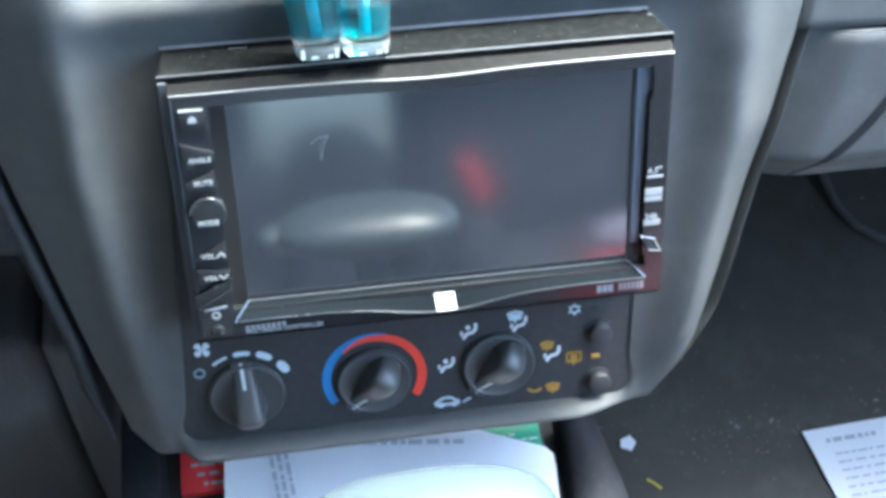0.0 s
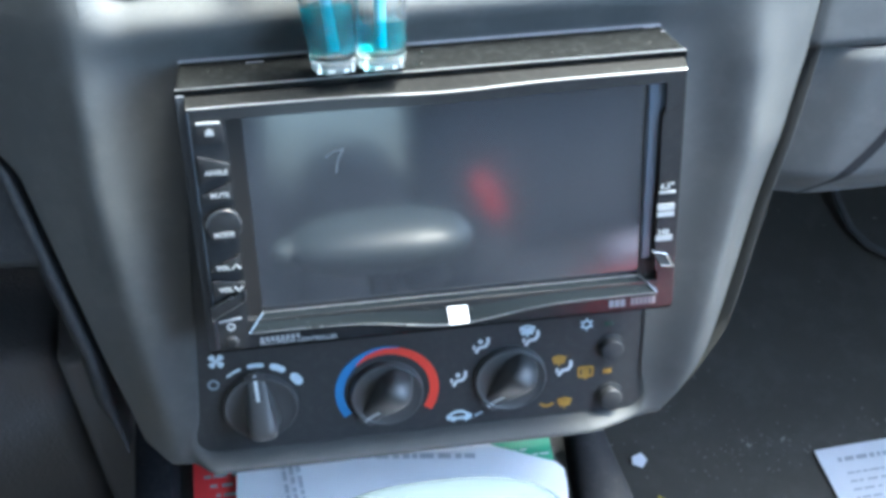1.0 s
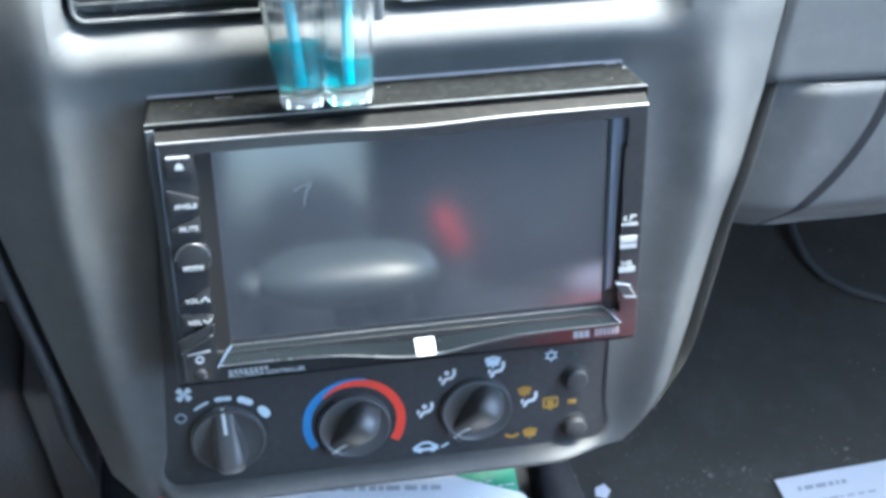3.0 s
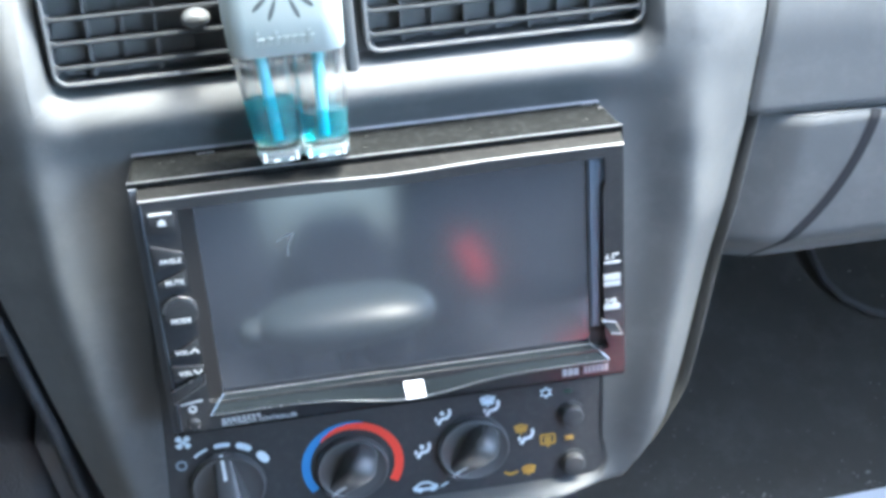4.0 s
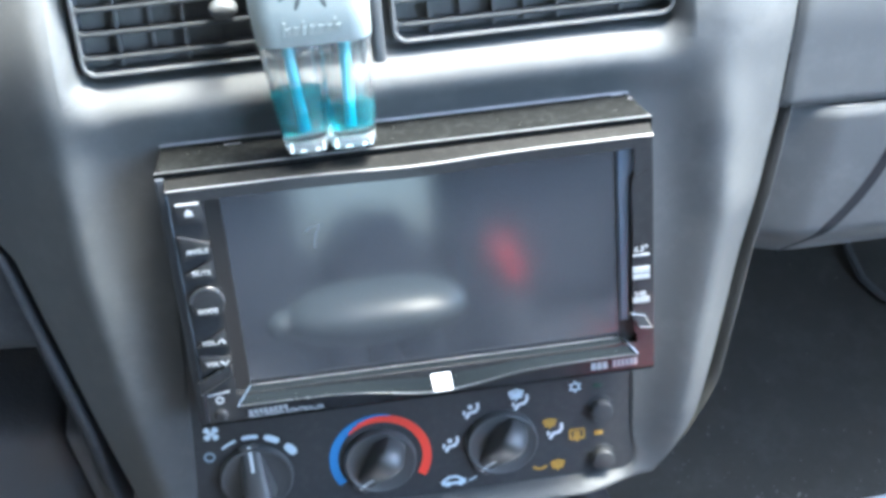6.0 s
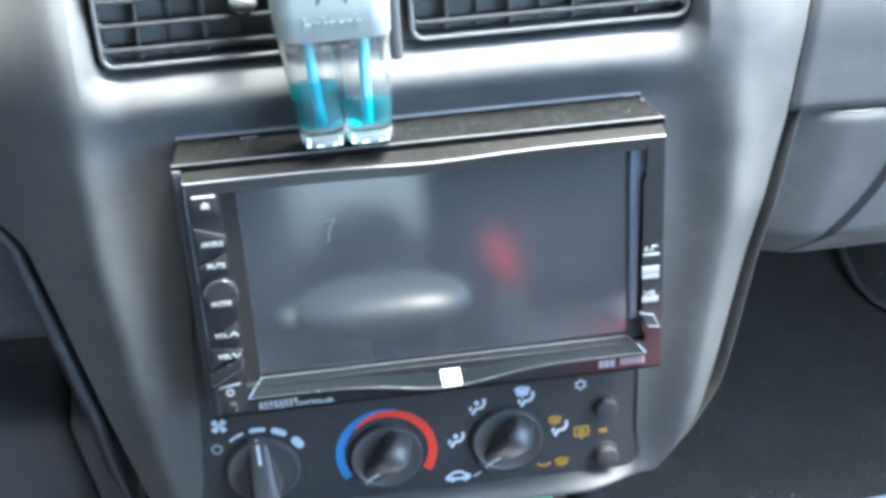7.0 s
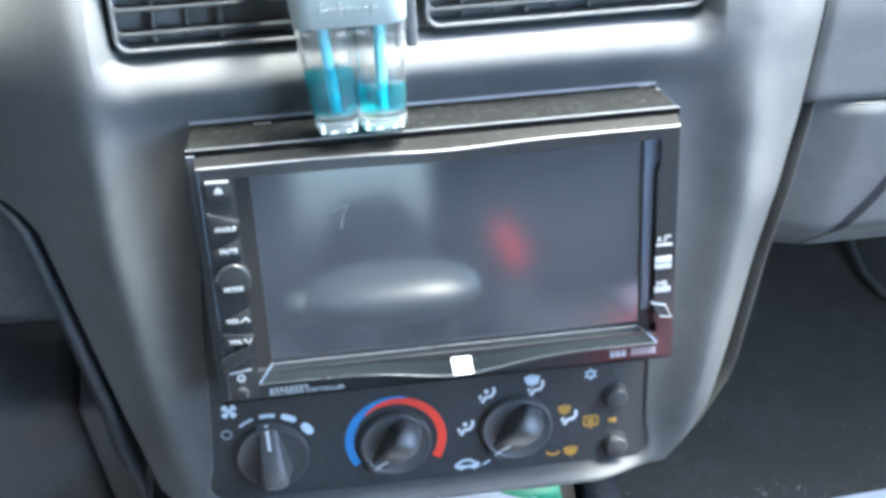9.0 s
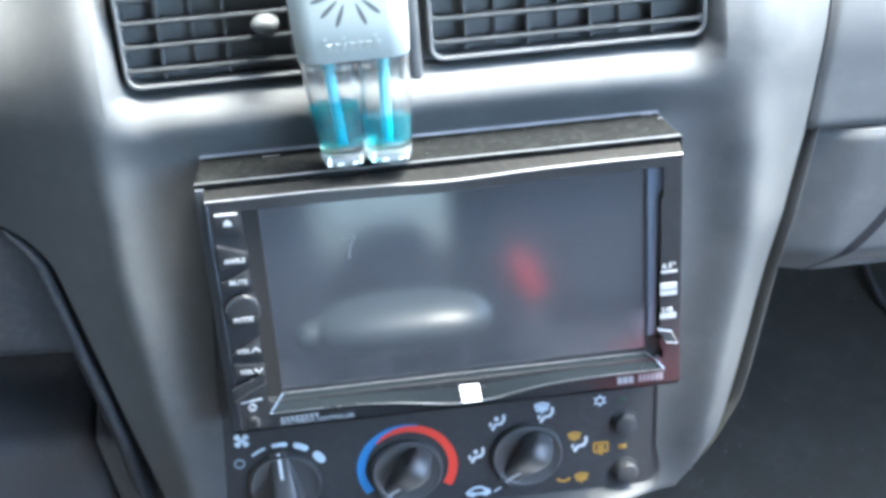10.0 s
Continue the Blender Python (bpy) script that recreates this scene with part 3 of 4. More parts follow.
knob(-76.8, -94.5, 4, "black fan speed knob")
knob(-24.0, -94.8, 143, "black temperature knob")
knob(28.8, -93.8, 143, "black air direction knob")
YI = YP - 0.35
def mark(name, bm, m, label=""):
    return part(name, bm, m, climate, label)


def wedge(cx, cz, a0, a1, rin, rout, y):
    """A printed band along an arc whose inner and outer radius run from one value to another."""
    n_ = 44
    q = [radians(a0 + (a1 - a0) * i / n_) for i in range(n_ + 1)]
    ro = [rout[0] + (rout[1] - rout[0]) * (1 - (1 - i / n_) ** 4) for i in range(n_ + 1)]
    ri = [rin[0] + (rin[1] - rin[0]) * (i / n_) ** 4 for i in range(n_ + 1)]
    return loft([[(cx + r * math.cos(t), yy, cz + r * math.sin(t)) for t, r in zip(q, rr_)] for rr_, yy in ((ro, YP), (ro, y), (ri, y), (ri, YP))], False)


mark("temperature_arc", wedge(-23.7, -94, 212, 74, (18.2, 21.3), (21.9, 21.9), YI), BLUE, "blue cold arc")
mark("temperature_arc", wedge(-23.7, -94, 132, -33, (18.2, 18.1), (18.7, 22.0), YI - 0.05), RED, "red warm arc")
for a0, a1, w in ((126.5, 109.5, 1.1), (97.5, 82.5, 1.9), (69, 57, 2.9), (38.5, 30.5, 3.9)):
    bms = [stroke(arc(-77.1, -94.5, 19.6, a0, a1, 8), w, YI, YP)]
    for end in (a0, a1):
        ex, ez = -77.1 + 19.6 * math.cos(radians(end)), -94.5 + 19.6 * math.sin(radians(end))
        bms.append(prism(arc(ex, ez, w * 0.48, 0, 330, 11), YI - 0.02, YP))
    mark("fan_mark", join(*bms), ICE)
mark("off_mark", ring(arc(-94.9, -82.3, 2.4, 0, 345, 20), arc(-94.9, -82.3, 1.6, 0, 345, 20), YI, YP), mat("worn_blue_print", (0.22, 0.28, 0.32), 0.5))
fan = []
for q in (20, 110, 200, 290):
    blade = [(-92.6, -70.9)] + [(-92.6 + 3.5 * r_ * math.cos(radians(q + d_)), -70.9 + 3.5 * r_ * math.sin(radians(q + d_))) for d_, r_ in ((-8, 0.7), (0, 1.0), (22, 1.08), (44, 1.0), (56, 0.62))]
    fan.append(prism(blade, YI, YP))
mark("fan_symbol", join(*fan), ICE)


def seat_symbol(x, z, screen=None):
    """A seated figure's seat with an air arrow, as printed lines."""
    bms = [stroke([(x + 3.9, z + 4.6), (x + 4.0, z + 1.8), (x + 2.6, z - 0.4), (x - 0.6, z - 0.9), (x - 2.4, z - 3.8)], 1.6, YI, YP),
           prism([(x - 3.9, z - 1.6), (x - 3.6, z + 0.9), (x - 2.5, z + 0.6), (x - 2.4, z - 1.6)], YI - 0.02, YP)]
    if not screen:
        bms.append(prism([(x + 0.1 + 1.25 * math.cos(radians(q)), z + 2.6 + 1.25 * math.sin(radians(q))) for q in range(0, 360, 30)], YI - 0.04, YP))
    out = join(*bms)
    for v in out.verts:
        v.co.x, v.co.z = x + (v.co.x - x) * 0.84, z + (v.co.z - z) * 0.84
    return out


def screen_symbol(x, z, s=1.0):
    return join(stroke([(x - 3 * s, z + 1.6 * s), (x, z + 2.4 * s), (x + 3 * s, z + 1.6 * s), (x + 2 * s, z - 1.6 * s), (x, z - 1.0 * s), (x - 2 * s, z - 1.6 * s), (x - 3 * s, z + 1.6 * s)], 1.0 * s, YI, YP),
                prism([(x - 2.2 * s, z + 1.2 * s), (x + 2.2 * s, z + 1.2 * s), (x + 1.5 * s, z - 1.2 * s), (x - 1.5 * s, z - 1.2 * s)], YI + 0.1, YP),
                stroke([(x, z - 1.0 * s), (x, z - 3.0 * s)], 0.9 * s, YI - 0.03, YP))


mark("air_symbol", seat_symbol(6.5, -92.4), PRINT)
mark("air_symbol", seat_symbol(16.4, -76.8), PRINT)
mark("air_symbol", seat_symbol(37.6, -75.8, True), PRINT)
mark("windscreen_symbol", screen_symbol(36.4, -71.6, 1.0), ICE)
mark("air_symbol", seat_symbol(52.0, -92.8, True), PRINT)
mark("windscreen_symbol", screen_symbol(50.2, -88.2, 0.9), AMBER)
mark("windscreen_symbol", screen_symbol(52.8, -110.2, 0.95), AMBER)
mark("arc_mark", stroke(arc(45.0, -107.5, 3.6, 215, 320, 8), 1.2, YI, YP), AMBER)
mark("rear_window_symbol", join(ring(rrect(58.4, 65.4, -98.2, -92.6, 1.0, 3), rrect(59.4, 64.4, -97.2, -93.6, 0.5, 3), YI, YP),
                                stroke([(61.9, -94.5), (61.9, -99.2)], 1.6, YI - 0.03, YP), box(60.4, 63.4, YI + 0.05, YP, -97, -94.2)), AMBER)
mark("indicator_light", box(69.4, 73.2, YI - 0.3, YP, -97.2, -95.0, 0.3), AMBER, "amber indicator")
mark("indicator_light", box(69.6, 73.2, YI - 0.3, YP, -72.9, -71.3, 0.3), GREENLED, "unlit green indicator")
snow = [stroke([(61.8 + 1.7 * math.cos(radians(q)), -71.4 + 1.7 * math.sin(radians(q))), (61.8 + 2.9 * math.cos(radians(q)), -71.4 + 2.9 * math.sin(radians(q)))], 0.6, YI, YP) for q in range(30, 390, 60)]
snow.append(ring(arc(61.8, -71.4, 2.0, 0, 345, 18), arc(61.8, -71.4, 1.4, 0, 345, 18), YI - 0.1, YP))
mark("snow_symbol", join(*snow), ICE)
mark("scale_line", stroke([(13.4, -112.2), (16.8, -110.4)], 0.7, YI, YP), ICE)
mark("car_symbol", join(stroke([(1.2, -111.8), (3.0, -110.2), (5.0, -109.0), (8.0, -109.0), (10.0, -110.4), (12, -111.6)], 1.1, YI, YP),
                        stroke([(1.4, -112.4), (12.0, -112.4)], 1.2, YI - 0.03, YP), prism(arc(4, -112.6, 1.3, 0, 330, 10), YI - 0.05, YP), prism(arc(9.6, -112.6, 1.3, 0, 330, 10), YI - 0.05, YP)), ICE)
for (x, z) in ((72.4, -83.6), (72.6, -108.6)):
    b = part("push_button", lathe_y(x, z, [(5.0, YP + 0.5), (5.0, YP - 3.4), (4.4, YP - 4.3), (3.0, YP - 4.6)], 28), BLACK, climate)
    part("button_ring", lathe_y(x, z, [(6.2, YP + 0.4), (6.2, YP - 0.9), (5.3, YP - 1.1)], 28, cap=False), BLACK, b)

# ---- stereo buttons and printing ----
def sprint(name, bm, m=LABEL, label=""):
    return part(name, bm, m, stereo, label)


def button(poly, y0=-1.0):
    return prism(poly, y0, 2.0, 0.5, 2)


sprint("button", button([(-86.5, 44.6), (-77.0, 44.4), (-77.0, 37.0), (-86.5, 37.0)]), PIANO)
sprint("eject_symbol", join(prism([(-83.2, 40.4), (-80.2, 40.4), (-80.4, 42.0), (-81.7, 43.0), (-83.0, 42.0)], -1.4, -0.9), stroke([(-86, 44.9), (-77.8, 44.8)], 0.7, -1.2, -0.4)))
bb = sprint("button", button([(-87, 33.0), (-76.0, 29.0), (-76.0, 25.8), (-87, 22.4)], -1.8), PIANO)
part("label_text", words("ANGLE", 2.5, -85.0, 25.6, -1.95, bold=0.06), LABEL, bb)
bb = sprint("button", button([(-87, 17.6), (-76.5, 22.0), (-76.5, 14.6), (-87, 14.6)], -1.8), PIANO)
part("label_text", words("MUTE", 2.6, -84.2, 16.6, -1.95, bold=0.06), LABEL, bb)
bb = sprint("mode_knob", lathe_y(-80.6, 5.2, [(6.6, 1), (6.6, -2.0), (6.0, -2.8), (4.8, -2.9)], 32), PIANO, "round gloss button")
part("label_text", words("MODE", 2.6, -84.6, 1.2, -3.1, bold=0.06), LABEL, bb)
part("rim", stroke(arc(-80.6, 5.2, 6.2, 175, 40, 20), 0.6, -2.9, -2.2), EDGE, bb)
for z, k in ((-12.0, 1), (-21.2, -1)):
    poly = [(-87.5, z - 1.6), (-76.2, z + 5.0), (-76.2, z - 2.4), (-87.5, z - 2.4)] if k > 0 else [(-87.5, z + 3.4), (-75.8, z + 1.8), (-75.8, z - 0.5), (-87.5, z - 3.0)]
    bb = sprint("button", button(poly, -1.8), PIANO)
    part("label_text", words("VOL", 2.6, -85.2, z - 1.0, -2.0, bold=0.06), LABEL, bb)
    part("arrow_mark", stroke([(-79.6, z - 0.8 * k), (-78.0, z + 0.9 * k), (-76.6, z - 0.8 * k)], 0.7, -2.2, -1.7), LABEL, bb)
bar_poly = [(-89.6, -29.2), (-76.0, -22.4), (-76.6, -27.2), (-89.4, -34.6)]
bb = sprint("accent_bar", button(bar_poly, -1.6), PIANO, "gloss bar with polished edges")
part("accent_edge", tube([Vector((x, -1.6, z)) for x, z in (bar_poly[0], bar_poly[1])], 0.3), EDGE, bb)
part("accent_edge", tube([Vector((x, -1.6, z)) for x, z in (bar_poly[3], bar_poly[2])], 0.3), EDGE, bb)
part("accent_edge", tube([Vector((x, -1.6, z)) for x, z in (bar_poly[1], bar_poly[2])], 0.5), CHROME, bb)
sprint("reset_mark", join(stroke([(-87.2, -36.2), (-78.6, -35.0)], 0.7, -0.5, 0.2), ring(arc(-82.9, -38.6, 1.7, 0, 345, 18), arc(-82.9, -38.6, 0.9, 0, 345, 18), -0.4, 0.2)))
sprint("sensor_dome", lathe_y(-83.2, -45.0, [(2.7, 1), (2.7, -0.6), (1.8, -1.4), (0.5, -1.6)], 24), PIANO)
for k in range(8):
    sprint("model_bar", stroke([(-72.6 + 1.95 * k, -45.6 + 0.05 * k), (-71.2 + 1.95 * k, -45.57 + 0.05 * k)], 1.7, -0.3, 0.2), LABEL)
sprint("model_text", words("MULTIMEDIA CONTROLLER", 2.35, -72.8, -48.0, -0.2, bold=0.05), LABEL)
sprint("size_text", words('6.5"', 3.3, 81.4, 3.2, -0.75, bold=0.05, lean=0.2), LABEL)
sprint("label_bar", box(81.2, 87.6, -0.8, 0.2, 1.2, 2.1), LABEL)
sprint("label_block", join(box(81.0, 87.6, -0.8, 0.2, -6.0, -3.4), box(81.0, 87.6, -0.8, 0.2, -8.6, -6.7)), LABEL)
sprint("label_block", join(words("24B", 3.0, 81.4, -16.2, -0.75, bold=0.05), box(81.0, 87.4, -0.8, 0.2, -19.0, -16.8)), LABEL)
loz = sprint("lozenge", prism([(79.6, -23.0), (85.4, -24.6), (88.4, -30.4), (83.0, -29.4)], -1.4, 0.5, 0.3), SLIDER, "grey slanted lozenge with polished edges")
for p_, q_, r_ in (((79.8, -23.1), (85.4, -24.6), 0.42), ((85.4, -24.6), (88.2, -30.2), 0.5), ((88.2, -30.2), (83.2, -29.4), 0.4)):
    part("polished_edge", tube([Vector((p_[0], -1.5, p_[1])), Vector((q_[0], -1.5, q_[1]))], r_), CHROME, loz)
for k in range(3):
    sprint("label_block", box(63.6 + 2.3 * k, 65.5 + 2.3 * k, -0.3, 0.2, -47.2, -44.0), LABEL)
FAINT = mat("faint_print", (0.24, 0.21, 0.22), 0.5)
for k in range(6):
    sprint("label_block", box(72.4 + 1.7 * k, 73.7 + 1.7 * k, -0.3, 0.2, -47.0, -43.8), FAINT)
sprint("smudge", join(stroke([(-42.0, 25.9), (-39.5, 27.8), (-35.5, 28.7)], 0.5, 4.12, 4.3), stroke([(-35.7, 28.3), (-37.4, 25.6), (-38.3, 22.6), (-38.6, 19.5)], 0.6, 4.14, 4.3)), SMUDGE, "faint dried smear")
sprint("latch", join(prism([(76.4, 45.2), (84.4, 45.2), (84.4, 37.2), (80.2, 33.6), (80.2, -28), (76.4, -28)], 2.6, 4.0, 0.6)), mat("blue_black_gloss", (0.07, 0.095, 0.125), 0.3, coat=0.3), "blue-black gloss side moulding")
sprint("side_plate", prism([(81.2, 33.0), (87.6, 36.5), (88.2, -32), (81.2, -32)], -0.35, 0.4), PIANO)

# ---- air freshener ----
fresh = thing("air_freshener", (-29, 14, 56), "pale grey vent air freshener with two teal liquid vials", "air freshener")


# The slots are flat plates on the cap; this dark colour paints their shade.
SLOTMAT = mat("shaded_slot", (0.055, 0.066, 0.066), 0.7)


def lerp_ring(z, xl, xr, y0, y1, r, n=6):
    return [(x, y, z) for x, y in rrect(xl, xr, y0, y1, r, n)]


cap_r = [lerp_ring(97.0, -48.6, -9.4, -1, 17, 7), lerp_ring(97.8, -49.2, -9.0, -1.6, 17.5, 7.5), lerp_ring(110, -50.2, -8.8, -3, 18, 8), lerp_ring(124, -50.6, -8.8, -3.0, 18, 8), lerp_ring(136, -49.5, -10, -1.5, 18, 8), lerp_ring(141, -45, -15, 3, 16, 6)]
part("cap", loft(cap_r, True, (True, True)), CAP, fresh, "pale grey perforated plastic cap", smooth=40)
for q in (-126, -100, -74, -48, -22, 22, 48, 74, 100, 126):
    a = radians(-90 + q)
    ca, sa = math.cos(a), math.sin(a)
    p0, p1, wn_ = 5.4, 14.0, 1.05
    cx, cz = -29.0, 123.2
    pts = []
    for i in range(14):
        th = 2 * math.pi * i / 14
        rr_, ww = (p0 + p1) / 2 + (p1 - p0) / 2 * math.cos(th), wn_ * math.sin(th) * (0.75 + 0.25 * math.cos(th))
        pts.append((cx + rr_ * ca - ww * sa, cz + rr_ * sa + ww * ca))
    part("slot", prism(pts, -3.12, 1.0), SLOTMAT, fresh)
xx = -39.5
for w, h in ((2.6, 5.0), (1.9, 3.2), (1.5, 5.0), (1.8, 3.2), (1.9, 3.2), (1.9, 3.2), (2.2, 5.0)):
    bars = []
    for k in range(2):
        u0, hh = xx + k * (w - 0.8), h if k == 0 else 3.0
        bars.append(prism([(u0, 101.2), (u0 + 0.8, 101.2), (u0 + 1.3, 101.2 + hh), (u0 + 0.5, 101.2 + hh)], 0, 1))
    bars.append(prism([(xx + 0.4, 103.2), (xx + w, 103.2), (xx + w + 0.2, 104.0), (xx + 0.5, 104.0)], 0.02, 1))
    mark_bm = join(*bars)
    for v in mark_bm.verts:
        v.co.y = -1.6 - (v.co.z - 97.8) * 1.4 / 12.2 + (-0.5 if v.co.y < 0.5 else 0.5)
    part("raised_bar", mark_bm, CAP, fresh)
    xx += w + 1.0


def vial(x_top, x_bot, wt, wb, fill, label):
    def ring_at(z, inset=0.0):
        t = (z - 56.5) / (97.2 - 56.5)
        xc, w = x_bot + (x_top - x_bot) * t, (wb + (wt - wb) * t) / 2 - inset
        return lerp_ring(z, xc - w, xc + w, 0.6 + inset, 14.5 - inset, min(5.5, w - 0.4) - inset * 0.5, 6)
    v = part("vial", loft([ring_at(61.8, 1.0), ring_at(62.0, 0.3), ring_at(62.4), ring_at(75), ring_at(96), ring_at(97.2), ring_at(97.2, 1.5), ring_at(75, 1.4), ring_at(64.2, 1.4), ring_at(62.8, 2.8)], True, (True, True)), CLEAR, fresh, label, smooth=40)
    lq = [ring_at(62.9, 2.82)] + [ring_at(64.3 + (fill - 64.3) * k / 5, 1.36) for k in range(6)]
    lq[-1] = [(x, y, z - (y - 7.5) * 0.12) for x, y, z in lq[-1]]
    part("liquid", loft(lq, True, (True, True)), LIQUID, v, "teal scented liquid", smooth=40)
    xc = (x_top + x_bot) / 2
    neck = [[(x_top + r * math.cos(2 * math.pi * j / 24), 8.0 + r * math.sin(2 * math.pi * j / 24), z) for j in range(24)] for r, z in ((5.2, 97), (5.2, 91.5), (4.2, 91), (4.2, 97))]
    part("neck", loft(neck), CLEAR, v, smooth=40)
    part("foot", loft([ring_at(56.2, 2.4), ring_at(56.6, 1.2), ring_at(57.6, 0.25), ring_at(59.0), ring_at(61.6)], True, (True, True)), FOOT, v, "thick clear foot whitened to stand for its glints", smooth=40)
    # White slivers painted on the foot for the glints of refracted light.
    for q, w_, h_ in ((-0.36, 0.7, 3.4), (-0.1, 1.6, 0.7), (0.24, 1.1, 0.9), (0.38, 0.5, 3.0)):
        xq = x_bot + wb * q
        part("painted_glint", loft([[(xq - w_, 0.55, 57.8), (xq + w_, 0.55, 58.0), (xq + w_ * 0.8, 1.2, 57.8), (xq - w_ * 0.8, 1.2, 57.6)], [(xq - w_ * 0.4, 0.55, 58.0 + h_), (xq + w_ * 0.7, 0.55, 57.8 + h_), (xq + w_ * 0.5, 1.2, 57.8 + h_), (xq - w_ * 0.4, 1.2, 58.0 + h_)]], True, (True, True)), GLINTPAINT, v)
    part("wick", tube([Vector((x_top, 8.5, 98)), Vector((xc, 8.5, 80)), Vector((x_bot, 8.5, 64.4))], 2.0, 12), WICK, v)
    return v


vial(-39.1, -36.2, 20.2, 15.6, 80.4, "clear plastic vial more than half full")
vial(-18.9, -19.7, 19.6, 16.6, 73.4, "clear plastic vial one third full")

# it stands on the slightly rising top of the sleeve
fresh.matrix_world = fresh.matrix_world @ Matrix.Translation((0, 0, 0.0012))

# ---- lower console, tray and clutter (world frame, millimetres) ----
W = Matrix.Identity(4)

solo("floor", box(-760, 760, -2000, 760, -30, 0), CARPET, "dark carpeted car floor", "floor", kind="structure", frame_of=W)
solo("rubber_mat", box(90, 620, -300, 420, 1, 9, 2.0), MATRUB, "dirty black rubber floor mat on the carpet", "floor mat", frame_of=W)
# lower console
con = thing("lower_console", (0, 0, -300), "dark grey plastic lower centre console with an open tray", "console")
part("tray_floor", box(-125, 74, -220, 90, 132, 140), BLACK, con, frame_of=W)
part("tray_wall", box(-140, -122, -220, 140, 60, 165, 4), TRAY, con, frame_of=W)
rail = []
for k in range(19):
    y = 130 - 20 * k
    bow = 10.0 * step(30, -60, y)
    rail.append([(66 + x - 0.25 * bow * (x < 8) + bow * (x >= 8) * min(x / 16, 1.2), y, z) for x, z in ((0, 0), (0, 138), (1.2, 145), (4, 149.5), (8, 150.5), (11, 149), (14, 146.5), (17, 142), (19, 134), (20.5, 120), (22, 60), (22, 0))])
part("tray_wall", loft(rail, True, (True, True)), RAIL, con, "curved grey side rail of the tray", frame_of=W, smooth=60)
part("tray_back", box(-125, 84, 90, 100, 100, 300), BLACK, con, frame_of=W)
part("side_panel", box(-400, -173, 40, 110, 0, 194, 9, 4), TUNNEL, con, frame_of=W)
part("side_panel", box(-171.5, -143, 39, 110, 0, 192, 7, 3), TUNNEL, con, frame_of=W)


def flat(poly, z, thick=0.3, curl=0.0):
    """A thin sheet with an outline of (x, y), lying at height z and slightly curled."""
    bm = bmesh.new()
    bm.faces.new([bm.verts.new((x, y, z)) for x, y in poly])
    for _ in range(3):
        bmesh.ops.subdivide_edges(bm, edges=bm.edges[:], cuts=1, use_grid_fill=True)
    for v in bm.verts:
        v.co.z += curl * (math.sin(v.co.x * 0.05 + 1) + math.sin(v.co.y * 0.07))
    g = bmesh.ops.extrude_face_region(bm, geom=bm.faces[:])
    for v in g["geom"]:
        if isinstance(v, bmesh.types.BMVert):
            v.co.z += thick
    return bm


def lines(rng, x, y, dx, dy, n, pitch, wmax, h, z):
    """Rows of short ink bars that stand for unreadable print: from (x, y) along (dx, dy)."""
    d = Vector((dx, dy)).normalized()
    e_ = Vector((d.y, -d.x))
    out = bmesh.new()
    for r in range(n):
        u = 0.0
        end = wmax * rng.uniform(0.55, 1)
        while u < end:
            w = rng.uniform(2.0, 7.0)
            p = Vector((x, y)) + d * u + e_ * (r * pitch)
            q = [p, p + d * w, p + d * w + e_ * h, p + e_ * h]
            out.faces.new([out.verts.new((v.x, v.y, z)) for v in q])
            u += w + rng.uniform(0.8, 2.5)
    return out


rng = random.Random(4)
rec = thing("receipt", (0, -20, -180), "white printed receipt lying in the tray", "paper", "receipts")
part("sheet", flat([(-98, -75), (-92, 30), (-20, 22), (28, -7), (58, -19), (61, -23), (61, -30), (54, -90)], 150, 0.3, 0.8), PAPER, rec, frame_of=W)
part("print", lines(rng, -42, -4, 1, -0.12, 1, 7, 92, 2.6, 152.6), INK, rec, frame_of=W, smooth=0)
part("print", lines(rng, -72, -2, 0.1, -1, 3, -3.5, 60, 1.8, 152.6), INK, rec, frame_of=W, smooth=0)
red = thing("red_booklet", (-100, 0, -190), "red booklet with faded white print under the receipt", "booklet")
part("cover", box(-115, -60, -19, 60, 141, 146, 0.5), REDCARD, red, frame_of=W)
part("print", lines(rng, -90, -6, -1, 0, 3, -5, 20, 1.8, 146.3), LABEL, red, frame_of=W, smooth=0)
grn = thing("green_card", (40, 0, -190), "green card with pale print under the receipt", "card")
part("card", box(16, 57, -32, 40, 147, 148, 0.3), GREENCARD, grn, frame_of=W)
part("print", lines(rng, 34, -10, 1, 0, 2, 3, 18, 0.8, 148.3), PRINT, grn, frame_of=W, smooth=0)

lever = thing("gear_lever", (0, -110, -60), "silver grey gear lever handle in front of the stereo", "gear lever")
def egg(cx, cy, cz, rx, ry, rz, e=0.8, n=32, m=16):
    rows = []
    for i in range(m + 1):
        t = math.pi * i / m
        s, c = math.sin(t) ** e, math.cos(t)
        rows.append([(cx + rx * s * math.copysign(abs(math.cos(a)) ** e, math.cos(a)), cy + ry * s * math.copysign(abs(math.sin(a)) ** e, math.sin(a)), cz + rz * c) for a in [2 * math.pi * j / n for j in range(n)]])
    return loft(rows)


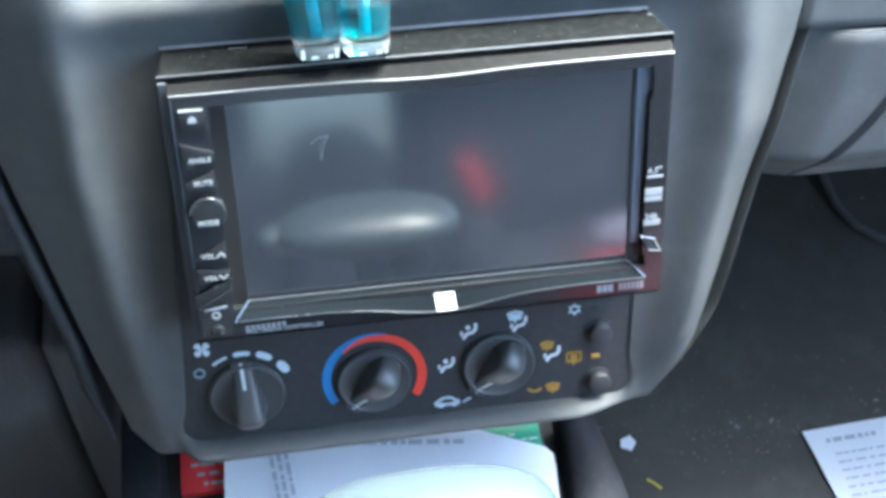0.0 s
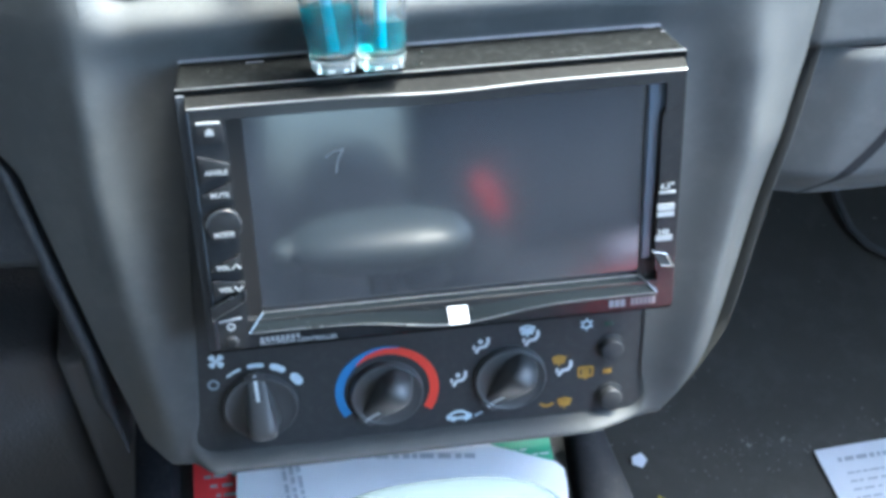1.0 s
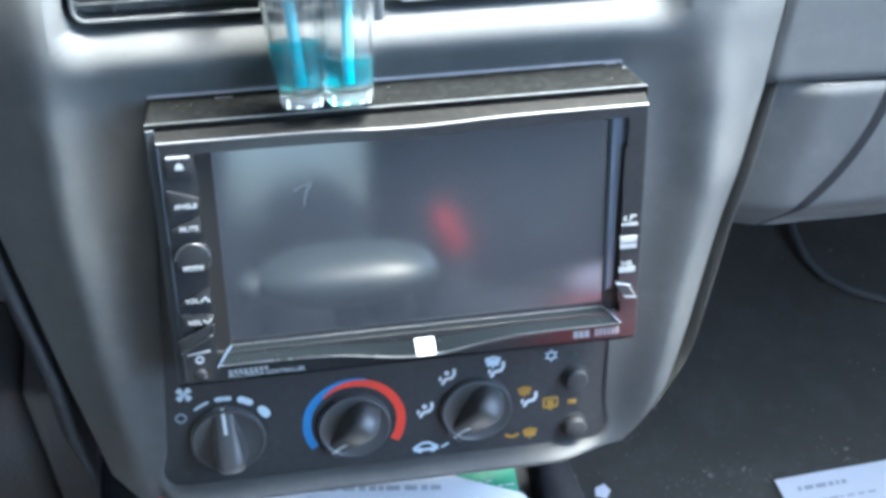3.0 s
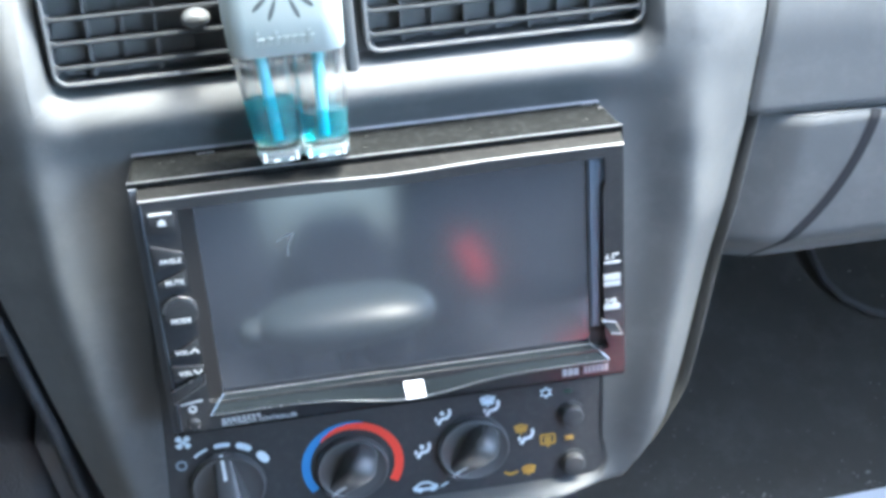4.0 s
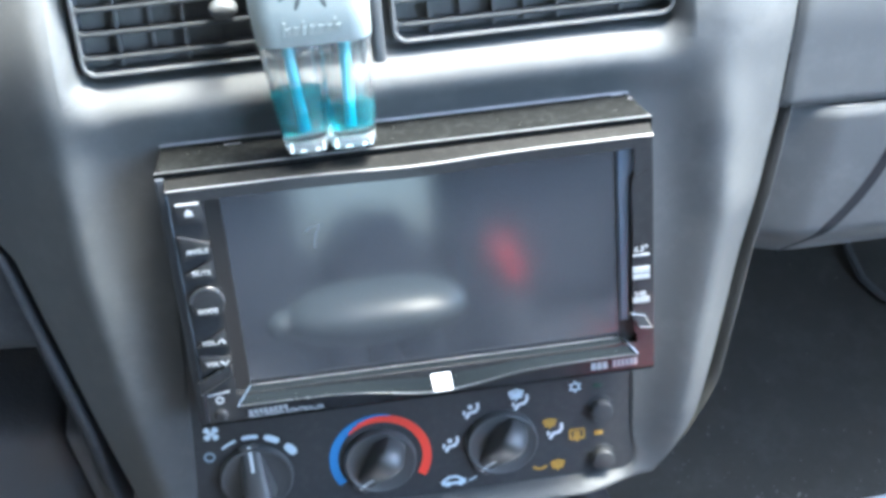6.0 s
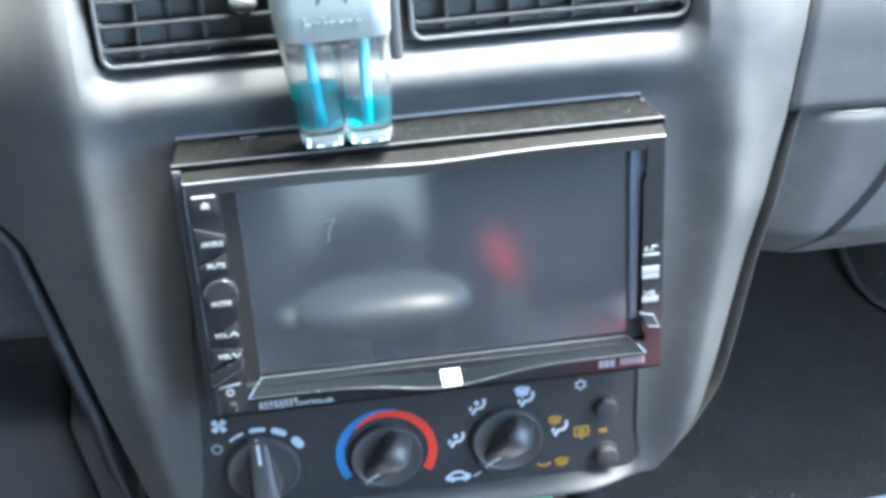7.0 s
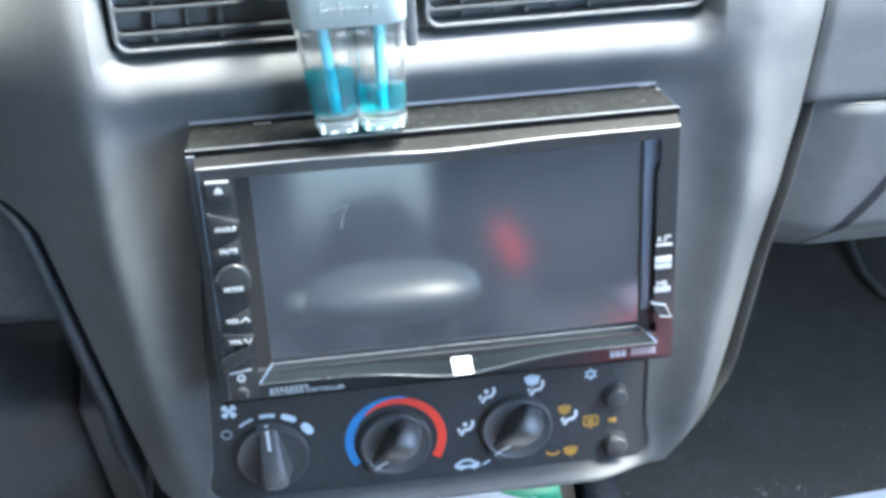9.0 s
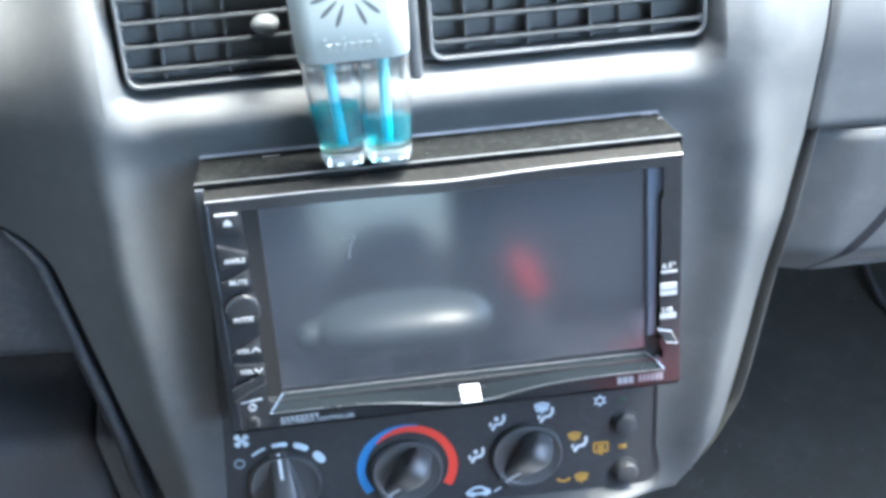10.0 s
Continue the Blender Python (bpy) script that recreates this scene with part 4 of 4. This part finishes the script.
part("handle", egg(-17, -98, -65, 43, 22, 12), SILVER, lever, smooth=60)
part("release_button", egg(-60, -98, -68, 9, 9, 7), SILVER, lever, smooth=60)
part("collar", egg(2, -98, -84, 12, 14, 9), BLACK, lever, smooth=60)
part("stem", tube([Vector((-16, -98, -70)), Vector((-12, -118, -170))], 9, 14), BLACK, lever)
rec2 = thing("receipt", (280, 0, -320), "white bank receipt lying on the rubber mat", "paper", "receipts")
part("sheet", flat([(242, 33), (330, 38), (345, -60), (266, -110)], 11, 0.3, 0.5), PAPER, rec2, frame_of=W)
part("heading", lines(rng, 254, 26, 1, 0.04, 1, 4, 30, 2.8, 13.2), INK, rec2, frame_of=W, smooth=0)
part("print", lines(rng, 257, 16, 1, 0.04, 9, 5.4, 46, 1.2, 13.2), INK, rec2, frame_of=W, smooth=0)
solo("paper_scrap", flat([(131, 43), (137, 45), (140, 40), (136, 35), (130, 38)], 10, 1.2, 0.2), PAPER, "small white torn paper scrap on the mat", "scrap", frame_of=W)
solo("yellow_scrap", tube([Vector((141, 16, 10.5)), Vector((145, 12, 11)), Vector((148, 9, 10.5))], 0.9), STRAW, "small yellow scrap on the mat", "scrap", frame_of=W)
crumbs = bmesh.new()
for i in range(230):
    k = rng.random()
    if k < 0.35:
        x, y = rng.uniform(110, 360), rng.uniform(-30, 220)
    elif k < 0.7:
        x, y = 208 + rng.gauss(0, 22), 38 + rng.gauss(0, 9)
    elif k < 0.85:
        x, y = 160 + rng.gauss(0, 20), 70 + rng.gauss(0, 22)
    else:
        x, y = 290 + rng.gauss(0, 14), 44 + rng.gauss(0, 10)
    r = rng.uniform(0.2, 0.55) * (rng.choice((1.8, 2.6)) if rng.random() < 0.1 else 1)
    g = bmesh.ops.create_icosphere(crumbs, subdivisions=1, radius=r)
    turn_, long_ = rng.uniform(0, math.pi), rng.uniform(0.8, 2.4)
    for v in g["verts"]:
        jx, jy = v.co.x * long_ * rng.uniform(0.8, 1.2), v.co.y * rng.uniform(0.7, 1.2)
        v.co = Vector((x + jx * math.cos(turn_) - jy * math.sin(turn_), y + jx * math.sin(turn_) + jy * math.cos(turn_), 9 + (v.co.z + r) * 0.5))
solo("crumbs", crumbs, CRUMB, "pale crumbs and grit scattered over the mat", "crumbs", kind="stuff", frame_of=W)
solo("cable", tube([Vector(p) for p in ((322, 330, 60), (314, 240, 24), (315, 214, 17), (317, 192, 15), (325, 175, 15), (338, 163, 15), (372, 146, 15), (430, 130, 15))], 2.5, 12), HOSE, "dark grey cable hose lying along the footwell", "hose", frame_of=W)

specks = bmesh.new()
for i in range(95):
    u, r = rng.random(), rng.uniform(0.07, 0.2)
    k = rng.random()
    if k < 0.5:
        p = Vector((-70 + 150 * u, 2.0, -34.9))
    elif k < 0.75:
        t_ = rng.random()
        p = Vector((-72 + 152 * u, 2.2 - 4.6 * t_, -35.0 - 6.0 * t_))
    else:
        p = Vector((-88 + 174 * u, rng.uniform(6, 24), 55.9 + 0.0))
        p.z += (p.y - 5) * 0.11
    g = bmesh.ops.create_icosphere(specks, subdivisions=1, radius=r)
    for v in g["verts"]:
        v.co = p + Vector((v.co.x * 1.5, v.co.y, v.co.z * 0.8))
solo("dust_specks", specks, DUST, "pale dust specks on the stereo lip and sleeve", "dust", kind="stuff")

# ---- cabin shell ----
# The shell is out of view; its heights and openings shape the light inside.
solo("dashboard_driver_side", box(-740, -290, 90, 200, 300, 440, 20, 3), FASCIA, "grey plastic dashboard on the driver side", "dashboard", kind="structure", frame_of=W)
# Unseen block added where the instruments would be, to shade the left flank.
solo("left_sky_block", box(-640, -190, -30, 340, 400, 660, 40, 4), LOWER, "added unseen dark grey block that keeps sky light off the left side", "dashboard", kind="structure", frame_of=W)
solo("firewall", box(-760, 760, 560, 600, 0, 560), CARPET, "dark carpeted firewall behind the footwell", "wall", kind="structure", frame_of=W)
solo("dashboard_top", box(-760, 760, 125, 760, 396, 436, 8), LOWER, "dark grey dashboard top under the windscreen", "dashboard", kind="structure", frame_of=W)
# Unseen roof; its front edge reaches forward to cut the light from above.
solo("ceiling", box(-740, 740, -2000, 60, 1100, 1130, 8), HEADLINER, "unseen light grey headliner drawn forward to cut overhead light", "ceiling", kind="structure", frame_of=W)
# Added unseen panel over the windscreen's left half; it blocks overhead light.
solo("roof_light_block", box(-742, -50, 62, 420, 1096, 1126, 8), HEADLINER, "added unseen light grey panel that blocks overhead light on the left", "ceiling", kind="structure", frame_of=W)
# Unseen wall without a window, raised to the roof to block light from the left.
solo("wall_driver_side", box(-770, -720, -330, 760, 0, 1098, 10), LOWER, "dark grey driver's side wall closed to the roof to block light", "door panel", kind="structure", frame_of=W)
# The height of this unseen panel sets how much side light comes in.
solo("wall_passenger_side", box(720, 770, -330, 760, 0, 680, 10), LOWER, "dark grey passenger door panel, its height set to limit side light", "door panel", kind="structure", frame_of=W)
# Unseen rear sides: the left is closed to block light, the right lets it in.
for sx, top, words_ in ((-1, 1098, "added charcoal side wall behind the driver's door that blocks light"), (1, 600, "charcoal cloth rear door panel below an open side window")):
    solo("wall_rear_side", box(sx * 745 - 25, sx * 745 + 25, -2000, -332, 0, top, 10), SEATCLOTH, words_, "wall", kind="structure", frame_of=W)
solo("door_pillar", box(718, 772, -420, -350, 598, 1098, 10), LOWER, "dark grey pillar between the passenger side windows", "wall", kind="structure", frame_of=W)
solo("ground", box(-300000, 300000, -300000, 300000, -420, -300), OUTSIDE, "grey concrete ground outside the car", "ground", kind="structure", frame_of=W)
# Added panel, brought down to cut rear light and its reflection in the screen.
solo("rear_header", box(-700, 700, -2040, -1960, 575, 1098, 10), LOWER, "added dark grey panel that narrows the rear window's light", "wall", kind="structure", frame_of=W)
# Added pane: its invented tint dims the sky reflected in the screen.
solo("rear_window", box(-700, 700, -1998, -1992, 362, 578), DIMGLASS, "rear window pane darkened to dim its reflection in the screen", "window", kind="structure", frame_of=W)
solo("wall_rear", box(-760, 760, -2040, -1900, 0, 365, 10), SEATCLOTH, "charcoal cloth rear seat back wall", "wall", kind="structure", frame_of=W)

# ---- seats behind the lens, seen in the dark screen ----
def seat(name, x0, x1, label):
    st = thing(name, (0, 0, 0), label, "car seat", "front seats")
    part("cushion", box(x0, x1, -900, -420, 100, 262, 50, 4), SEATCLOTH, st, frame_of=W)
    part("backrest", box(x0, x1, -1010, -890, 250, 800, 50, 4), SEATCLOTH, st, frame_of=W)
    part("headrest", box((x0 + x1) / 2 - 120, (x0 + x1) / 2 + 120, -1010, -910, 830, 990, 40, 4), SEATCLOTH, st, frame_of=W)


seat("front_seat", -640, -79, "charcoal cloth front car seat behind the steering wheel")
seat("front_seat", 71, 640, "charcoal cloth front car seat on the passenger side")
solo("armrest_console", egg(-8, -700, 195, 57, 110, 190, 0.5), ARMREST, "charcoal vinyl rounded armrest between the front seats", "armrest", frame_of=W)
solo("rear_bench", box(-640, 640, -1900, -1500, 0, 310, 60, 4), SEATCLOTH, "charcoal cloth rear bench seat", "car seat", frame_of=W)
buckle = thing("seat_belt_buckle", (105, -480, -240), "black seat belt buckle with a red button", "seat belt buckle")
part("housing", box(90, 124, -640, -606, 100, 312, 6), BLACK, buckle, frame_of=W)
tilt = Matrix.Translation((107, -600, 324)) @ Matrix.Rotation(radians(-22), 4, "Y") @ Matrix.Translation((-107, 600, -324))
button_bm = box(97, 116, -612, -590, 303, 346, 4)
button_bm.transform(tilt)
part("button", button_bm, REDBUTTON, buckle, "red release button", frame_of=W)
solo("red_cloth", egg(190, -408, 233, 66, 24, 32, 0.7), REDPLASTIC, "crumpled red cloth over the front of the passenger seat", "cloth", frame_of=W)
solo("pale_cloth", egg(186, -415, 276, 32, 22, 14, 0.9), PALECLOTH, "pale lavender cloth folded on the passenger seat", "cloth", frame_of=W)
